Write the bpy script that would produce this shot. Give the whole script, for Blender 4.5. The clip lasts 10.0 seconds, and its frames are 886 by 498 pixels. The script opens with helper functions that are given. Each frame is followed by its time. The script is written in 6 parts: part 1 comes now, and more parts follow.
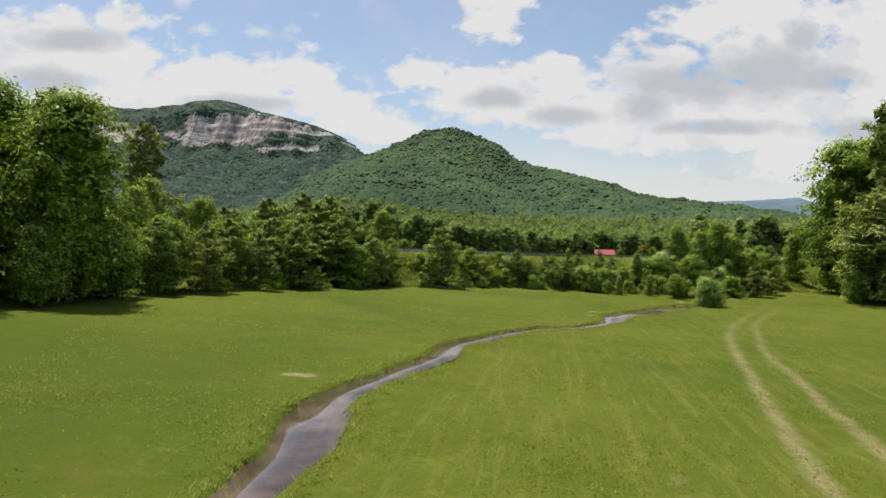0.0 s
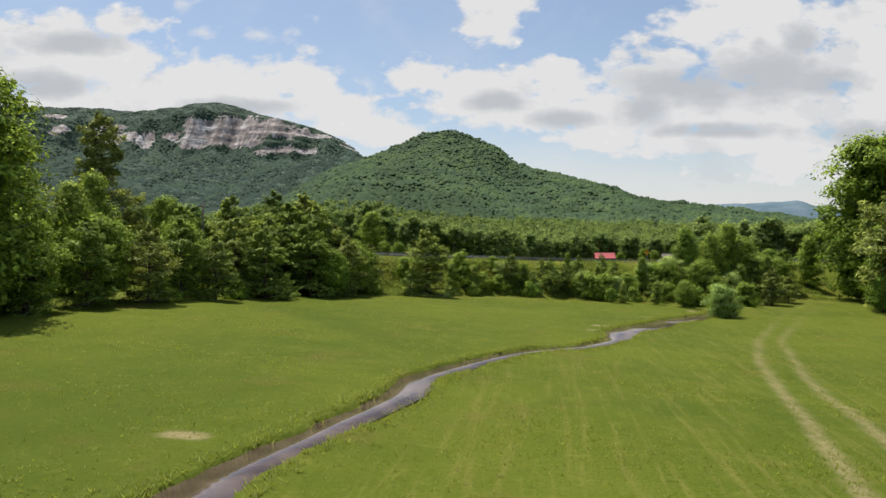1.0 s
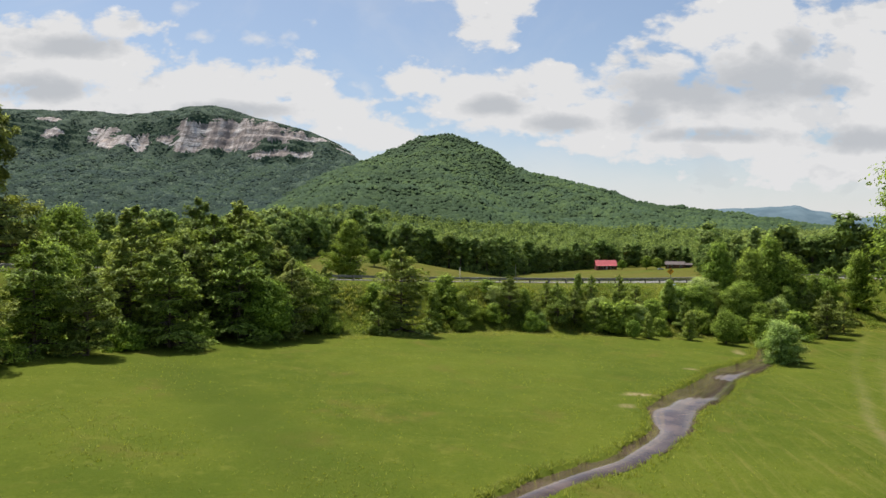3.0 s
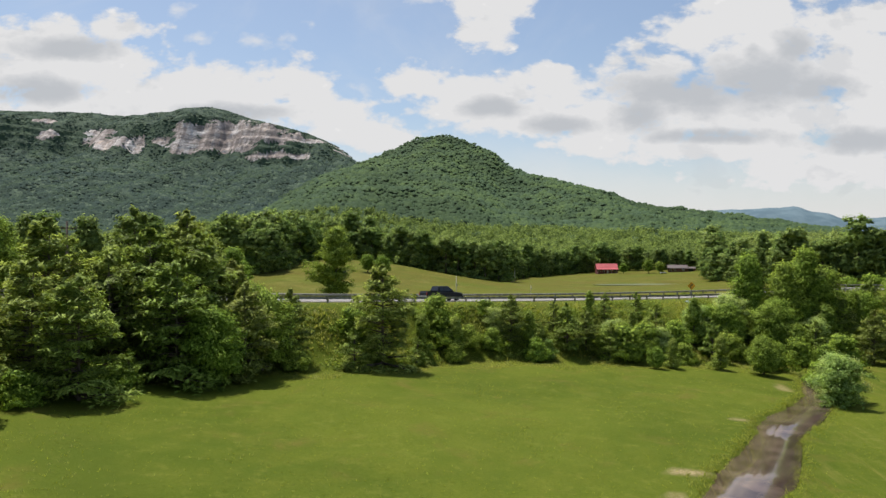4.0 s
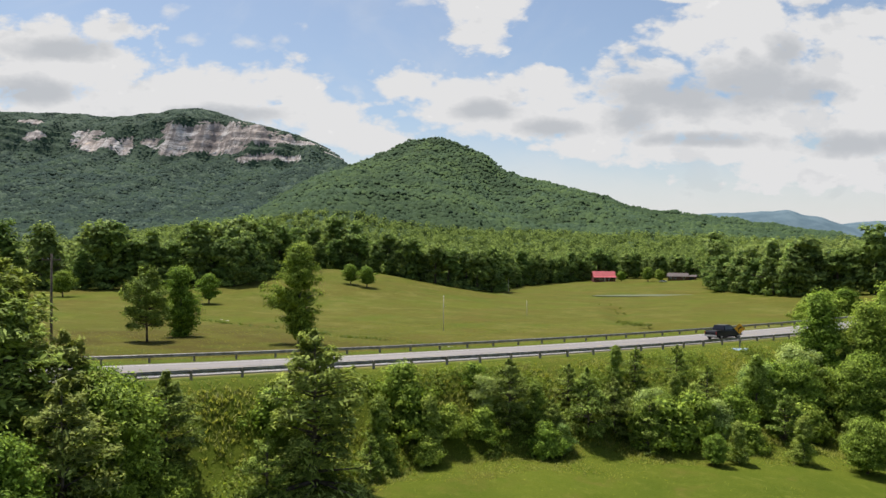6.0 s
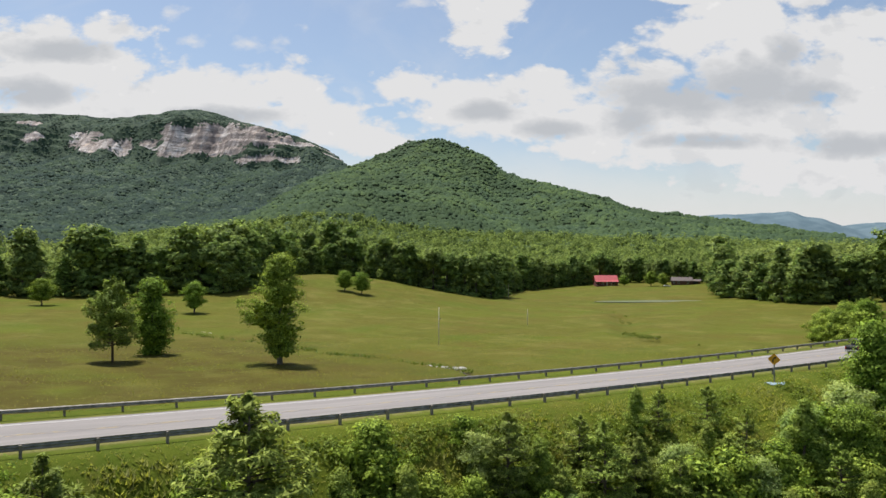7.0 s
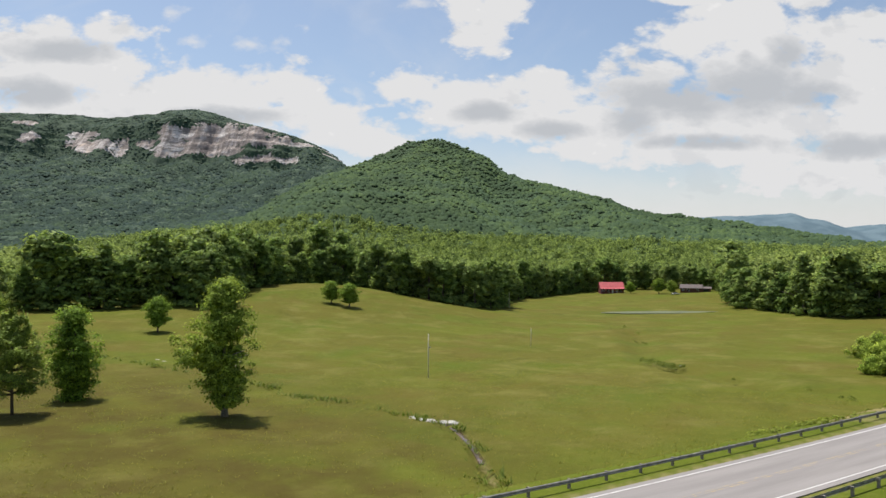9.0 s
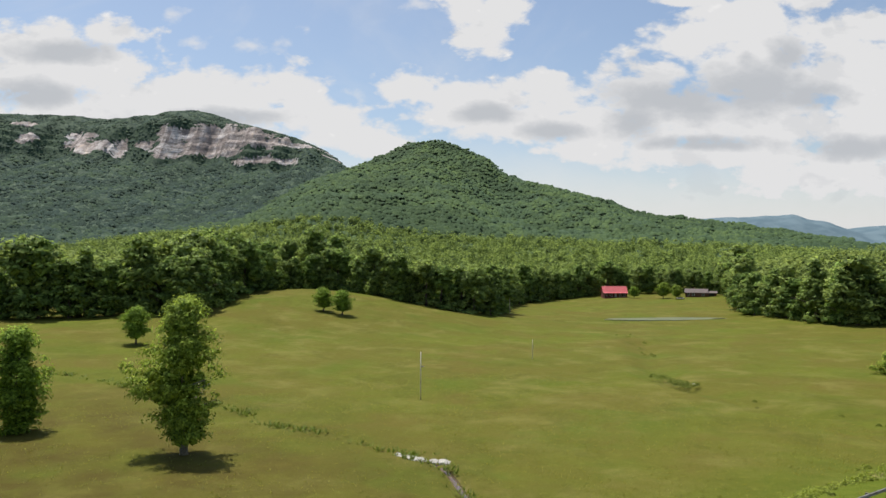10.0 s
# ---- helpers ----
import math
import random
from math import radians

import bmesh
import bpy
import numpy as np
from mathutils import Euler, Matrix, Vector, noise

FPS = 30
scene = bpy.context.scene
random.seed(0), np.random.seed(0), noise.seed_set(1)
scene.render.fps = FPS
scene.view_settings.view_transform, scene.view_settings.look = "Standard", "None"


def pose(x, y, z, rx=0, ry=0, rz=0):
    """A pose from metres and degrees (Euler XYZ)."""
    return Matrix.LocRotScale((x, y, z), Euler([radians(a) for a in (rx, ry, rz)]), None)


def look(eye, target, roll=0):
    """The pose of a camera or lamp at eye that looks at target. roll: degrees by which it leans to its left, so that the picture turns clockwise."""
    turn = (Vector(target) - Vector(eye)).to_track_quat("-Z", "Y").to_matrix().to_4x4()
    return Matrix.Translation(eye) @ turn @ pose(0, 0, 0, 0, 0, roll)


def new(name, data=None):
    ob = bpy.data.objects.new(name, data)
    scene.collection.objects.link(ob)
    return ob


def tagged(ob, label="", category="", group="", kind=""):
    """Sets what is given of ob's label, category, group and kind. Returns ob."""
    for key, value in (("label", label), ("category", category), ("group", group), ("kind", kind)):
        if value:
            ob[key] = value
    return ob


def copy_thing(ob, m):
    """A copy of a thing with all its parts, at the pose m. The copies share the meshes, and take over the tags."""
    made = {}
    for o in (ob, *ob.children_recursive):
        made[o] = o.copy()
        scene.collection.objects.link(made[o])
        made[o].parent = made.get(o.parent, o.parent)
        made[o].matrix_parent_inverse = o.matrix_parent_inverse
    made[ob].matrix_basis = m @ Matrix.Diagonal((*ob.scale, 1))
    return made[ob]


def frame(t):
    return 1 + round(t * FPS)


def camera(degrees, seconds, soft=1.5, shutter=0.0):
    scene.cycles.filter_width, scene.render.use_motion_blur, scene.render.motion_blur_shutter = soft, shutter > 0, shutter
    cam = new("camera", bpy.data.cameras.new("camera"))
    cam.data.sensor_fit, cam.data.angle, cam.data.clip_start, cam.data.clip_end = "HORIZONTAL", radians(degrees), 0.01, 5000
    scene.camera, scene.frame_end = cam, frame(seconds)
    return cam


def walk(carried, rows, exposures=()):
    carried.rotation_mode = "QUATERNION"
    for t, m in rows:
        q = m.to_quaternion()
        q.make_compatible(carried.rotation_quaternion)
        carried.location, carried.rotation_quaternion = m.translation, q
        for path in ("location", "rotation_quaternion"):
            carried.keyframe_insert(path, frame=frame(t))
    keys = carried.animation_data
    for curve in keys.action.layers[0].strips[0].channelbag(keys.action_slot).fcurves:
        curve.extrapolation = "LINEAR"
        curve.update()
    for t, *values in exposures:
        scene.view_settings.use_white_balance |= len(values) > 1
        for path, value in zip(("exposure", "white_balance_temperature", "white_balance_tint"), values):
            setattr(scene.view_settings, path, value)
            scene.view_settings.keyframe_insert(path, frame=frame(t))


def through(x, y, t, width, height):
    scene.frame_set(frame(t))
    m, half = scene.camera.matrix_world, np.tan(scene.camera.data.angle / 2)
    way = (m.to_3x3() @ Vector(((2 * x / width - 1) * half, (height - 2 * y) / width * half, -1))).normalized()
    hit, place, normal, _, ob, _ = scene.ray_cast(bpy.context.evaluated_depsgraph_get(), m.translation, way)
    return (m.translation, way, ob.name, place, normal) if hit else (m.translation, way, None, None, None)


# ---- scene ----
cam = camera(62.2, 10.0)
PATH = [
    (0, (3.903, 1.614, 7.822), (3.64, 3.597, 7.795), -0.1),
    (0.5, (4.213, 7.12, 7.774), (3.95, 9.103, 7.752), -0.1),
    (1, (4.388, 13.578, 7.852), (4.126, 15.561, 7.833), -0.1),
    (1.5, (4.299, 19.721, 8.071), (4.041, 21.704, 8.057), -0.0),
    (2, (4.126, 26.324, 8.754), (3.868, 28.308, 8.743), -0.1),
    (2.5, (3.793, 32.153, 9.363), (3.537, 34.136, 9.353), -0.0),
    (4, (2.429, 53.048, 11.643), (2.179, 55.033, 11.639), -0.1),
    (4.5, (2.011, 59.511, 12.509), (1.765, 61.496, 12.506), -0.1),
    (5, (1.549, 65.84, 13.433), (1.307, 67.825, 13.433), -0.1),
    (5.5, (1.179, 72.477, 14.251), (0.949, 74.464, 14.252), -0.0),
    (7, (0.9, 90.574, 16.933), (0.669, 92.56, 16.939), -0.0),
    (7.5, (0.557, 97.077, 17.711), (0.326, 99.064, 17.718), 0.0),
    (8, (0.259, 103.977, 18.609), (0.028, 105.963, 18.616), 0.0),
    (8.5, (-0.054, 110.096, 19.372), (-0.285, 112.083, 19.38), 0.1),
    (9, (-0.086, 116.764, 20.292), (-0.318, 118.75, 20.3), 0.1),
    (9.5, (-0.125, 122.912, 21.225), (-0.358, 124.899, 21.232), 0.1),
    (10, (-0.267, 129.706, 21.979), (-0.501, 131.692, 21.99), 0.1),
]
walk(cam, [(t, look(eye, target, roll)) for t, eye, target, roll in PATH])

METRE = 1.19  # one unit of the plan below, in metres; to_metres() brings the finished plan to size

# ---------------------------------------------------------------- light
SUN = Vector((-0.26, 0.30, 0.92)).normalized()
EXPOSURE = 0.16
scene.view_settings.exposure = EXPOSURE


def mth(tree, op, a, b=0.0, c=None):
    n = tree.nodes.new("ShaderNodeMath")
    n.operation = op
    for i, v in enumerate((a, b) if c is None else (a, b, c)):
        if isinstance(v, (int, float)):
            n.inputs[i].default_value = v
        else:
            tree.links.new(v, n.inputs[i])
    return n.outputs[0]


def dot(tree, v, w):
    n = tree.nodes.new("ShaderNodeVectorMath")
    n.operation = "DOT_PRODUCT"
    tree.links.new(v, n.inputs[0])
    n.inputs[1].default_value = w
    return n.outputs["Value"]


def mix(tree, fac, a, b, blend="MIX"):
    n = tree.nodes.new("ShaderNodeMix")
    n.data_type, n.blend_type = "RGBA", blend
    for i, v in ((0, fac), (6, a), (7, b)):
        if isinstance(v, (int, float)):
            n.inputs[i].default_value = v
        elif isinstance(v, tuple):
            n.inputs[i].default_value = (*v, 1.0) if len(v) == 3 else v
        else:
            tree.links.new(v, n.inputs[i])
    return n.outputs[2]


def smooth(tree, v, lo, hi, a=0.0, b=1.0):
    n = tree.nodes.new("ShaderNodeMapRange")
    n.interpolation_type = "SMOOTHSTEP"
    tree.links.new(v, n.inputs[0])
    for i, w in ((1, lo), (2, hi), (3, a), (4, b)):
        n.inputs[i].default_value = w
    return n.outputs[0]


def fbm(tree, vec, scale, detail=6.0, rough=0.55, distort=0.0):
    n = tree.nodes.new("ShaderNodeTexNoise")
    n.inputs["Scale"].default_value, n.inputs["Detail"].default_value = scale, detail
    n.inputs["Roughness"].default_value, n.inputs["Distortion"].default_value = rough, distort
    if vec is not None:
        tree.links.new(vec, n.inputs["Vector"])
    return n.outputs[0]


def sky():
    world = bpy.data.worlds.new("sky")
    scene.world = world
    world.use_nodes = True
    t = world.node_tree
    t.nodes.clear()
    out, back = t.nodes.new("ShaderNodeOutputWorld"), t.nodes.new("ShaderNodeBackground")
    air = t.nodes.new("ShaderNodeTexSky")
    air.sky_type, air.sun_disc = "NISHITA", False
    air.sun_elevation = math.asin(SUN.z)
    air.sun_rotation = math.atan2(SUN.x, SUN.y)
    air.air_density, air.dust_density, air.ozone_density = 1.0, 1.2, 1.0
    way = t.nodes.new("ShaderNodeTexCoord").outputs["Generated"]
    ahead = mth(t, "MAXIMUM", dot(t, way, (-0.117, 0.993, 0.0)), 0.08)
    u = mth(t, "DIVIDE", dot(t, way, (0.993, 0.117, 0.0)), ahead)
    v = mth(t, "DIVIDE", dot(t, way, (0.0, 0.0, 1.0)), ahead)
    flat = t.nodes.new("ShaderNodeCombineXYZ")
    t.links.new(u, flat.inputs[0])
    t.links.new(mth(t, "MULTIPLY", v, 1.7), flat.inputs[1])
    # heaps of cloud: middle across, middle up, half width, half height
    def heaps(banks):
        out = None
        for cu, cv, ru, rv in banks:
            du = mth(t, "DIVIDE", mth(t, "SUBTRACT", u, cu), ru)
            dv = mth(t, "DIVIDE", mth(t, "SUBTRACT", v, cv), rv)
            w = mth(t, "SUBTRACT", 1.0, mth(t, "SQRT", mth(t, "ADD", mth(t, "MULTIPLY", du, du), mth(t, "MULTIPLY", dv, dv))))
            out = w if out is None else mth(t, "SMOOTH_MAX", out, w, 0.2)
        return out

    rag = fbm(t, flat.outputs[0], 8.0, 12.0, 0.60, 0.25)
    rag2 = fbm(t, flat.outputs[0], 26.0, 10.0, 0.62, 0.2)
    cell = t.nodes.new("ShaderNodeTexVoronoi")
    cell.feature = "SMOOTH_F1"
    cell.inputs["Scale"].default_value, cell.inputs["Detail"].default_value, cell.inputs["Roughness"].default_value = 20.0, 3.0, 0.6
    t.links.new(flat.outputs[0], cell.inputs["Vector"])
    puff = mth(t, "SUBTRACT", 0.42, cell.outputs["Distance"])
    ragged = mth(t, "ADD", mth(t, "MULTIPLY", mth(t, "SUBTRACT", rag, 0.5), 2.1), mth(t, "ADD", mth(t, "MULTIPLY", mth(t, "SUBTRACT", rag2, 0.5), 1.2), mth(t, "MULTIPLY", puff, 0.7)))
    field = mth(t, "ADD", mth(t, "MAXIMUM", heaps(HEAPS_LEFT + HEAPS_MIDDLE + HEAPS_RIGHT), -1.3), 0.44)
    cover = smooth(t, mth(t, "ADD", field, ragged), -0.10, 0.42)
    wisps = smooth(t, mth(t, "ADD", mth(t, "MAXIMUM", heaps(WISPS), -0.9), mth(t, "MULTIPLY", ragged, 1.1)), -0.1, 0.9, 0.0, 0.7)
    veil = smooth(t, fbm(t, flat.outputs[0], 3.2, 7.0, 0.6, 0.5), 0.44, 0.78, 0.04, 0.42)
    low = smooth(t, mth(t, "ADD", v, mth(t, "MULTIPLY", mth(t, "SUBTRACT", rag, 0.5), 0.10)), 0.02, 0.19, 0.86, 0.0)
    cover = mth(t, "MAXIMUM", cover, mth(t, "MAXIMUM", mth(t, "MAXIMUM", veil, wisps), low))
    # grey bases and bright heads
    bases = smooth(t, mth(t, "ADD", mth(t, "MAXIMUM", heaps(BASES), -1.2), mth(t, "MULTIPLY", ragged, 0.55)), -0.65, 0.55, 0.0, 0.95)
    mottle = smooth(t, fbm(t, flat.outputs[0], 5.5, 8.0, 0.6, 0.4), 0.48, 0.72, 0.0, 0.5)
    above = t.nodes.new("ShaderNodeVectorMath")
    above.operation = "ADD"
    t.links.new(flat.outputs[0], above.inputs[0])
    above.inputs[1].default_value = (-0.015, 0.045, 0.0)
    under = smooth(t, mth(t, "SUBTRACT", fbm(t, above.outputs[0], 7.0, 10.0, 0.58, 0.3), rag), -0.03, 0.17, 0.0, 0.5)
    folds = smooth(t, mth(t, "ADD", puff, mth(t, "SUBTRACT", rag2, 0.5)), 0.22, -0.16, 0.0, 0.30)
    grey = mth(t, "MAXIMUM", mth(t, "MAXIMUM", bases, mottle), mth(t, "MAXIMUM", under, folds))
    white = mix(t, grey, (0.78, 0.77, 0.765), (0.45, 0.47, 0.50))
    blue = mix(t, 1.0, air.outputs[0], (SKY_GAIN, SKY_GAIN, SKY_GAIN), "MULTIPLY")
    t.links.new(mix(t, cover, blue, white), back.inputs[0])
    back.inputs[1].default_value = 1.0
    t.links.new(back.outputs[0], out.inputs[0])


SKY_GAIN = 0.108
HEAPS_LEFT = [(-0.60, 0.285, 0.17, 0.030), (-0.50, 0.245, 0.17, 0.045), (-0.36, 0.222, 0.14, 0.034), (-0.28, 0.205, 0.12, 0.040), (-0.195, 0.205, 0.042, 0.048), (-0.15, 0.175, 0.05, 0.035), (-0.09, 0.150, 0.055, 0.030), (-0.45, 0.30, 0.06, 0.022), (-0.42, 0.19, 0.25, 0.05)]
HEAPS_MIDDLE = [(0.035, 0.335, 0.042, 0.034), (0.080, 0.340, 0.046, 0.036), (0.055, 0.300, 0.045, 0.036), (0.02, 0.360, 0.05, 0.02), (-0.045, 0.222, 0.050, 0.030), (0.02, 0.200, 0.070, 0.036), (0.085, 0.212, 0.050, 0.030), (0.13, 0.222, 0.040, 0.026), (0.165, 0.205, 0.040, 0.024), (0.10, 0.180, 0.12, 0.040), (0.21, 0.175, 0.09, 0.040), (0.19, 0.140, 0.08, 0.022)]
HEAPS_RIGHT = [(0.29, 0.245, 0.070, 0.040), (0.33, 0.285, 0.070, 0.040), (0.385, 0.310, 0.060, 0.034), (0.425, 0.322, 0.050, 0.028), (0.42, 0.25, 0.13, 0.060), (0.50, 0.350, 0.05, 0.024), (0.53, 0.30, 0.06, 0.030), (0.58, 0.315, 0.06, 0.030), (0.55, 0.25, 0.12, 0.055), (0.31, 0.190, 0.12, 0.045), (0.45, 0.180, 0.16, 0.045), (0.58, 0.170, 0.12, 0.060), (0.40, 0.135, 0.20, 0.022), (0.56, 0.105, 0.20, 0.035), (0.33, 0.345, 0.05, 0.008), (0.75, 0.25, 0.14, 0.12)]
WISPS = [(-0.37, 0.325, 0.035, 0.022), (-0.185, 0.305, 0.022, 0.022), (-0.26, 0.282, 0.06, 0.020), (-0.34, 0.285, 0.07, 0.018), (-0.035, 0.340, 0.06, 0.018), (0.30, 0.300, 0.045, 0.020), (0.22, 0.125, 0.20, 0.020), (-0.12, 0.215, 0.04, 0.025)]
BASES = [(0.32, 0.210, 0.110, 0.042), (0.42, 0.225, 0.120, 0.050), (0.26, 0.180, 0.05, 0.03), (0.50, 0.215, 0.060, 0.030), (0.47, 0.268, 0.035, 0.030), (0.56, 0.145, 0.10, 0.022), (0.36, 0.150, 0.10, 0.014), (0.06, 0.190, 0.06, 0.018), (0.15, 0.165, 0.06, 0.016), (-0.52, 0.275, 0.09, 0.020), (-0.30, 0.185, 0.10, 0.018), (-0.56, 0.215, 0.10, 0.022)]
sky()
sun = new("sun", bpy.data.lights.new("sun", "SUN"))
sun.data.energy, sun.data.angle, sun.data.color = 4.9, radians(0.6), (1.0, 0.95, 0.87)
sun.matrix_world = look(SUN * 100, (0, 0, 0))


# ---------------------------------------------------------------- materials
def material(name, rough=0.8, spec=0.3):
    m = bpy.data.materials.new(name)
    m.use_nodes = True
    t = m.node_tree
    b = t.nodes["Principled BSDF"]
    b.inputs["Roughness"].default_value = rough
    b.inputs["Specular IOR Level"].default_value = spec
    return m, t, b


def place(t, kind="Object"):
    return t.nodes.new("ShaderNodeTexCoord").outputs[kind]


def bump(t, b, height, strength=0.4, distance=0.05):
    n = t.nodes.new("ShaderNodeBump")
    n.inputs["Strength"].default_value, n.inputs["Distance"].default_value = strength, distance
    t.links.new(height, n.inputs["Height"])
    t.links.new(n.outputs[0], b.inputs["Normal"])


def stretch(t, vec, sx, sy, sz=1.0, turn=0.0):
    n = t.nodes.new("ShaderNodeMapping")
    n.inputs["Scale"].default_value = (sx, sy, sz)
    n.inputs["Rotation"].default_value = (0, 0, radians(turn))
    t.links.new(vec, n.inputs["Vector"])
    return n.outputs[0]


def attribute(t, name):
    n = t.nodes.new("ShaderNodeAttribute")
    n.attribute_name = name
    return n.outputs["Fac"]


def plain(name, colour, rough=0.6, metal=0.0, vary=0.15, scale=3.0, spec=0.4):
    """One colour with a little unevenness."""
    m, t, b = material(name, rough, spec)
    n = fbm(t, place(t), scale, 6.0)
    dark = tuple(c * (1 - vary) for c in colour)
    lite = tuple(min(1.0, c * (1 + vary)) for c in colour)
    t.links.new(mix(t, smooth(t, n, 0.3, 0.7), dark, lite), b.inputs["Base Color"])
    b.inputs["Metallic"].default_value = metal
    bump(t, b, fbm(t, place(t), scale * 12, 3.0), 0.15, 0.01)
    return m


def leaves(name, dark, lite, through=0.40, lift=0.3, broad=0.45, gloss=0.06, sunlit=0.85):
    m, t, b = material(name, 0.55, gloss)
    g = t.nodes.new("ShaderNodeNewGeometry")
    o = t.nodes.new("ShaderNodeObjectInfo")
    c = mix(t, smooth(t, g.outputs["Random Per Island"], 0.0, 1.0, 0.05, 0.95), dark, lite)
    # sprays are finer than one flat face: their mean direction follows the clump's outside and leans to the light's side
    out = t.nodes.new("ShaderNodeAttribute")
    out.attribute_name = "outward"
    turn = t.nodes.new("ShaderNodeVectorTransform")
    turn.vector_type, turn.convert_from, turn.convert_to = "VECTOR", "OBJECT", "WORLD"
    t.links.new(out.outputs["Vector"], turn.inputs[0])
    both = t.nodes.new("ShaderNodeVectorMath")
    both.operation = "MULTIPLY_ADD"
    t.links.new(g.outputs["Normal"], both.inputs[0])
    both.inputs[1].default_value = (0.6, 0.6, 0.6)
    t.links.new(turn.outputs[0], both.inputs[2])
    up = t.nodes.new("ShaderNodeVectorMath")
    up.operation = "ADD"
    t.links.new(both.outputs[0], up.inputs[0])
    up.inputs[1].default_value = (0.0, 0.0, lift * 0.6)
    unit = t.nodes.new("ShaderNodeVectorMath")
    unit.operation = "NORMALIZE"
    t.links.new(up.outputs[0], unit.inputs[0])
    t.links.new(unit.outputs[0], b.inputs["Normal"])
    big = fbm(t, place(t), broad, 3.0)
    c = mix(t, smooth(t, big, 0.35, 0.65, 0.0, 0.45), c, lite)
    # clusters painted much paler, as if the sun caught those sprays
    bright = mth(t, "MULTIPLY", smooth(t, fbm(t, place(t), 1.7, 4.0, 0.6), 0.44, 0.60, 0.25, 1.0), smooth(t, g.outputs["Random Per Island"], 0.45, 0.85, 0.0, sunlit))
    c = mix(t, bright, c, tuple(1.55 * a + 0.015 for a in lite))
    kind = attribute(t, "tone")
    c = mix(t, smooth(t, kind, 0.35, 1.0, 0.0, 0.65), c, tuple(1.25 * a for a in lite))
    c = mix(t, smooth(t, kind, -0.25, -1.0, 0.0, 0.75), c, tuple(0.8 * a for a in dark))
    tone = mth(t, "ADD", mth(t, "MULTIPLY", o.outputs["Random"], 0.34), 0.83)
    grey = t.nodes.new("ShaderNodeCombineXYZ")
    t.links.new(tone, grey.inputs[0])
    t.links.new(mth(t, "ADD", mth(t, "MULTIPLY", tone, 0.5), 0.5), grey.inputs[1])
    t.links.new(tone, grey.inputs[2])
    c = mix(t, 1.0, c, grey.outputs[0], "MULTIPLY")
    t.links.new(c, b.inputs["Base Color"])
    tr = t.nodes.new("ShaderNodeBsdfTranslucent")
    t.links.new(mix(t, 1.0, c, (1.25, 1.3, 0.5), "MULTIPLY"), tr.inputs[0])
    ms = t.nodes.new("ShaderNodeMixShader")
    ms.inputs[0].default_value = through
    t.links.new(b.outputs[0], ms.inputs[1])
    t.links.new(tr.outputs[0], ms.inputs[2])
    t.links.new(ms.outputs[0], t.nodes["Material Output"].inputs[0])
    return m


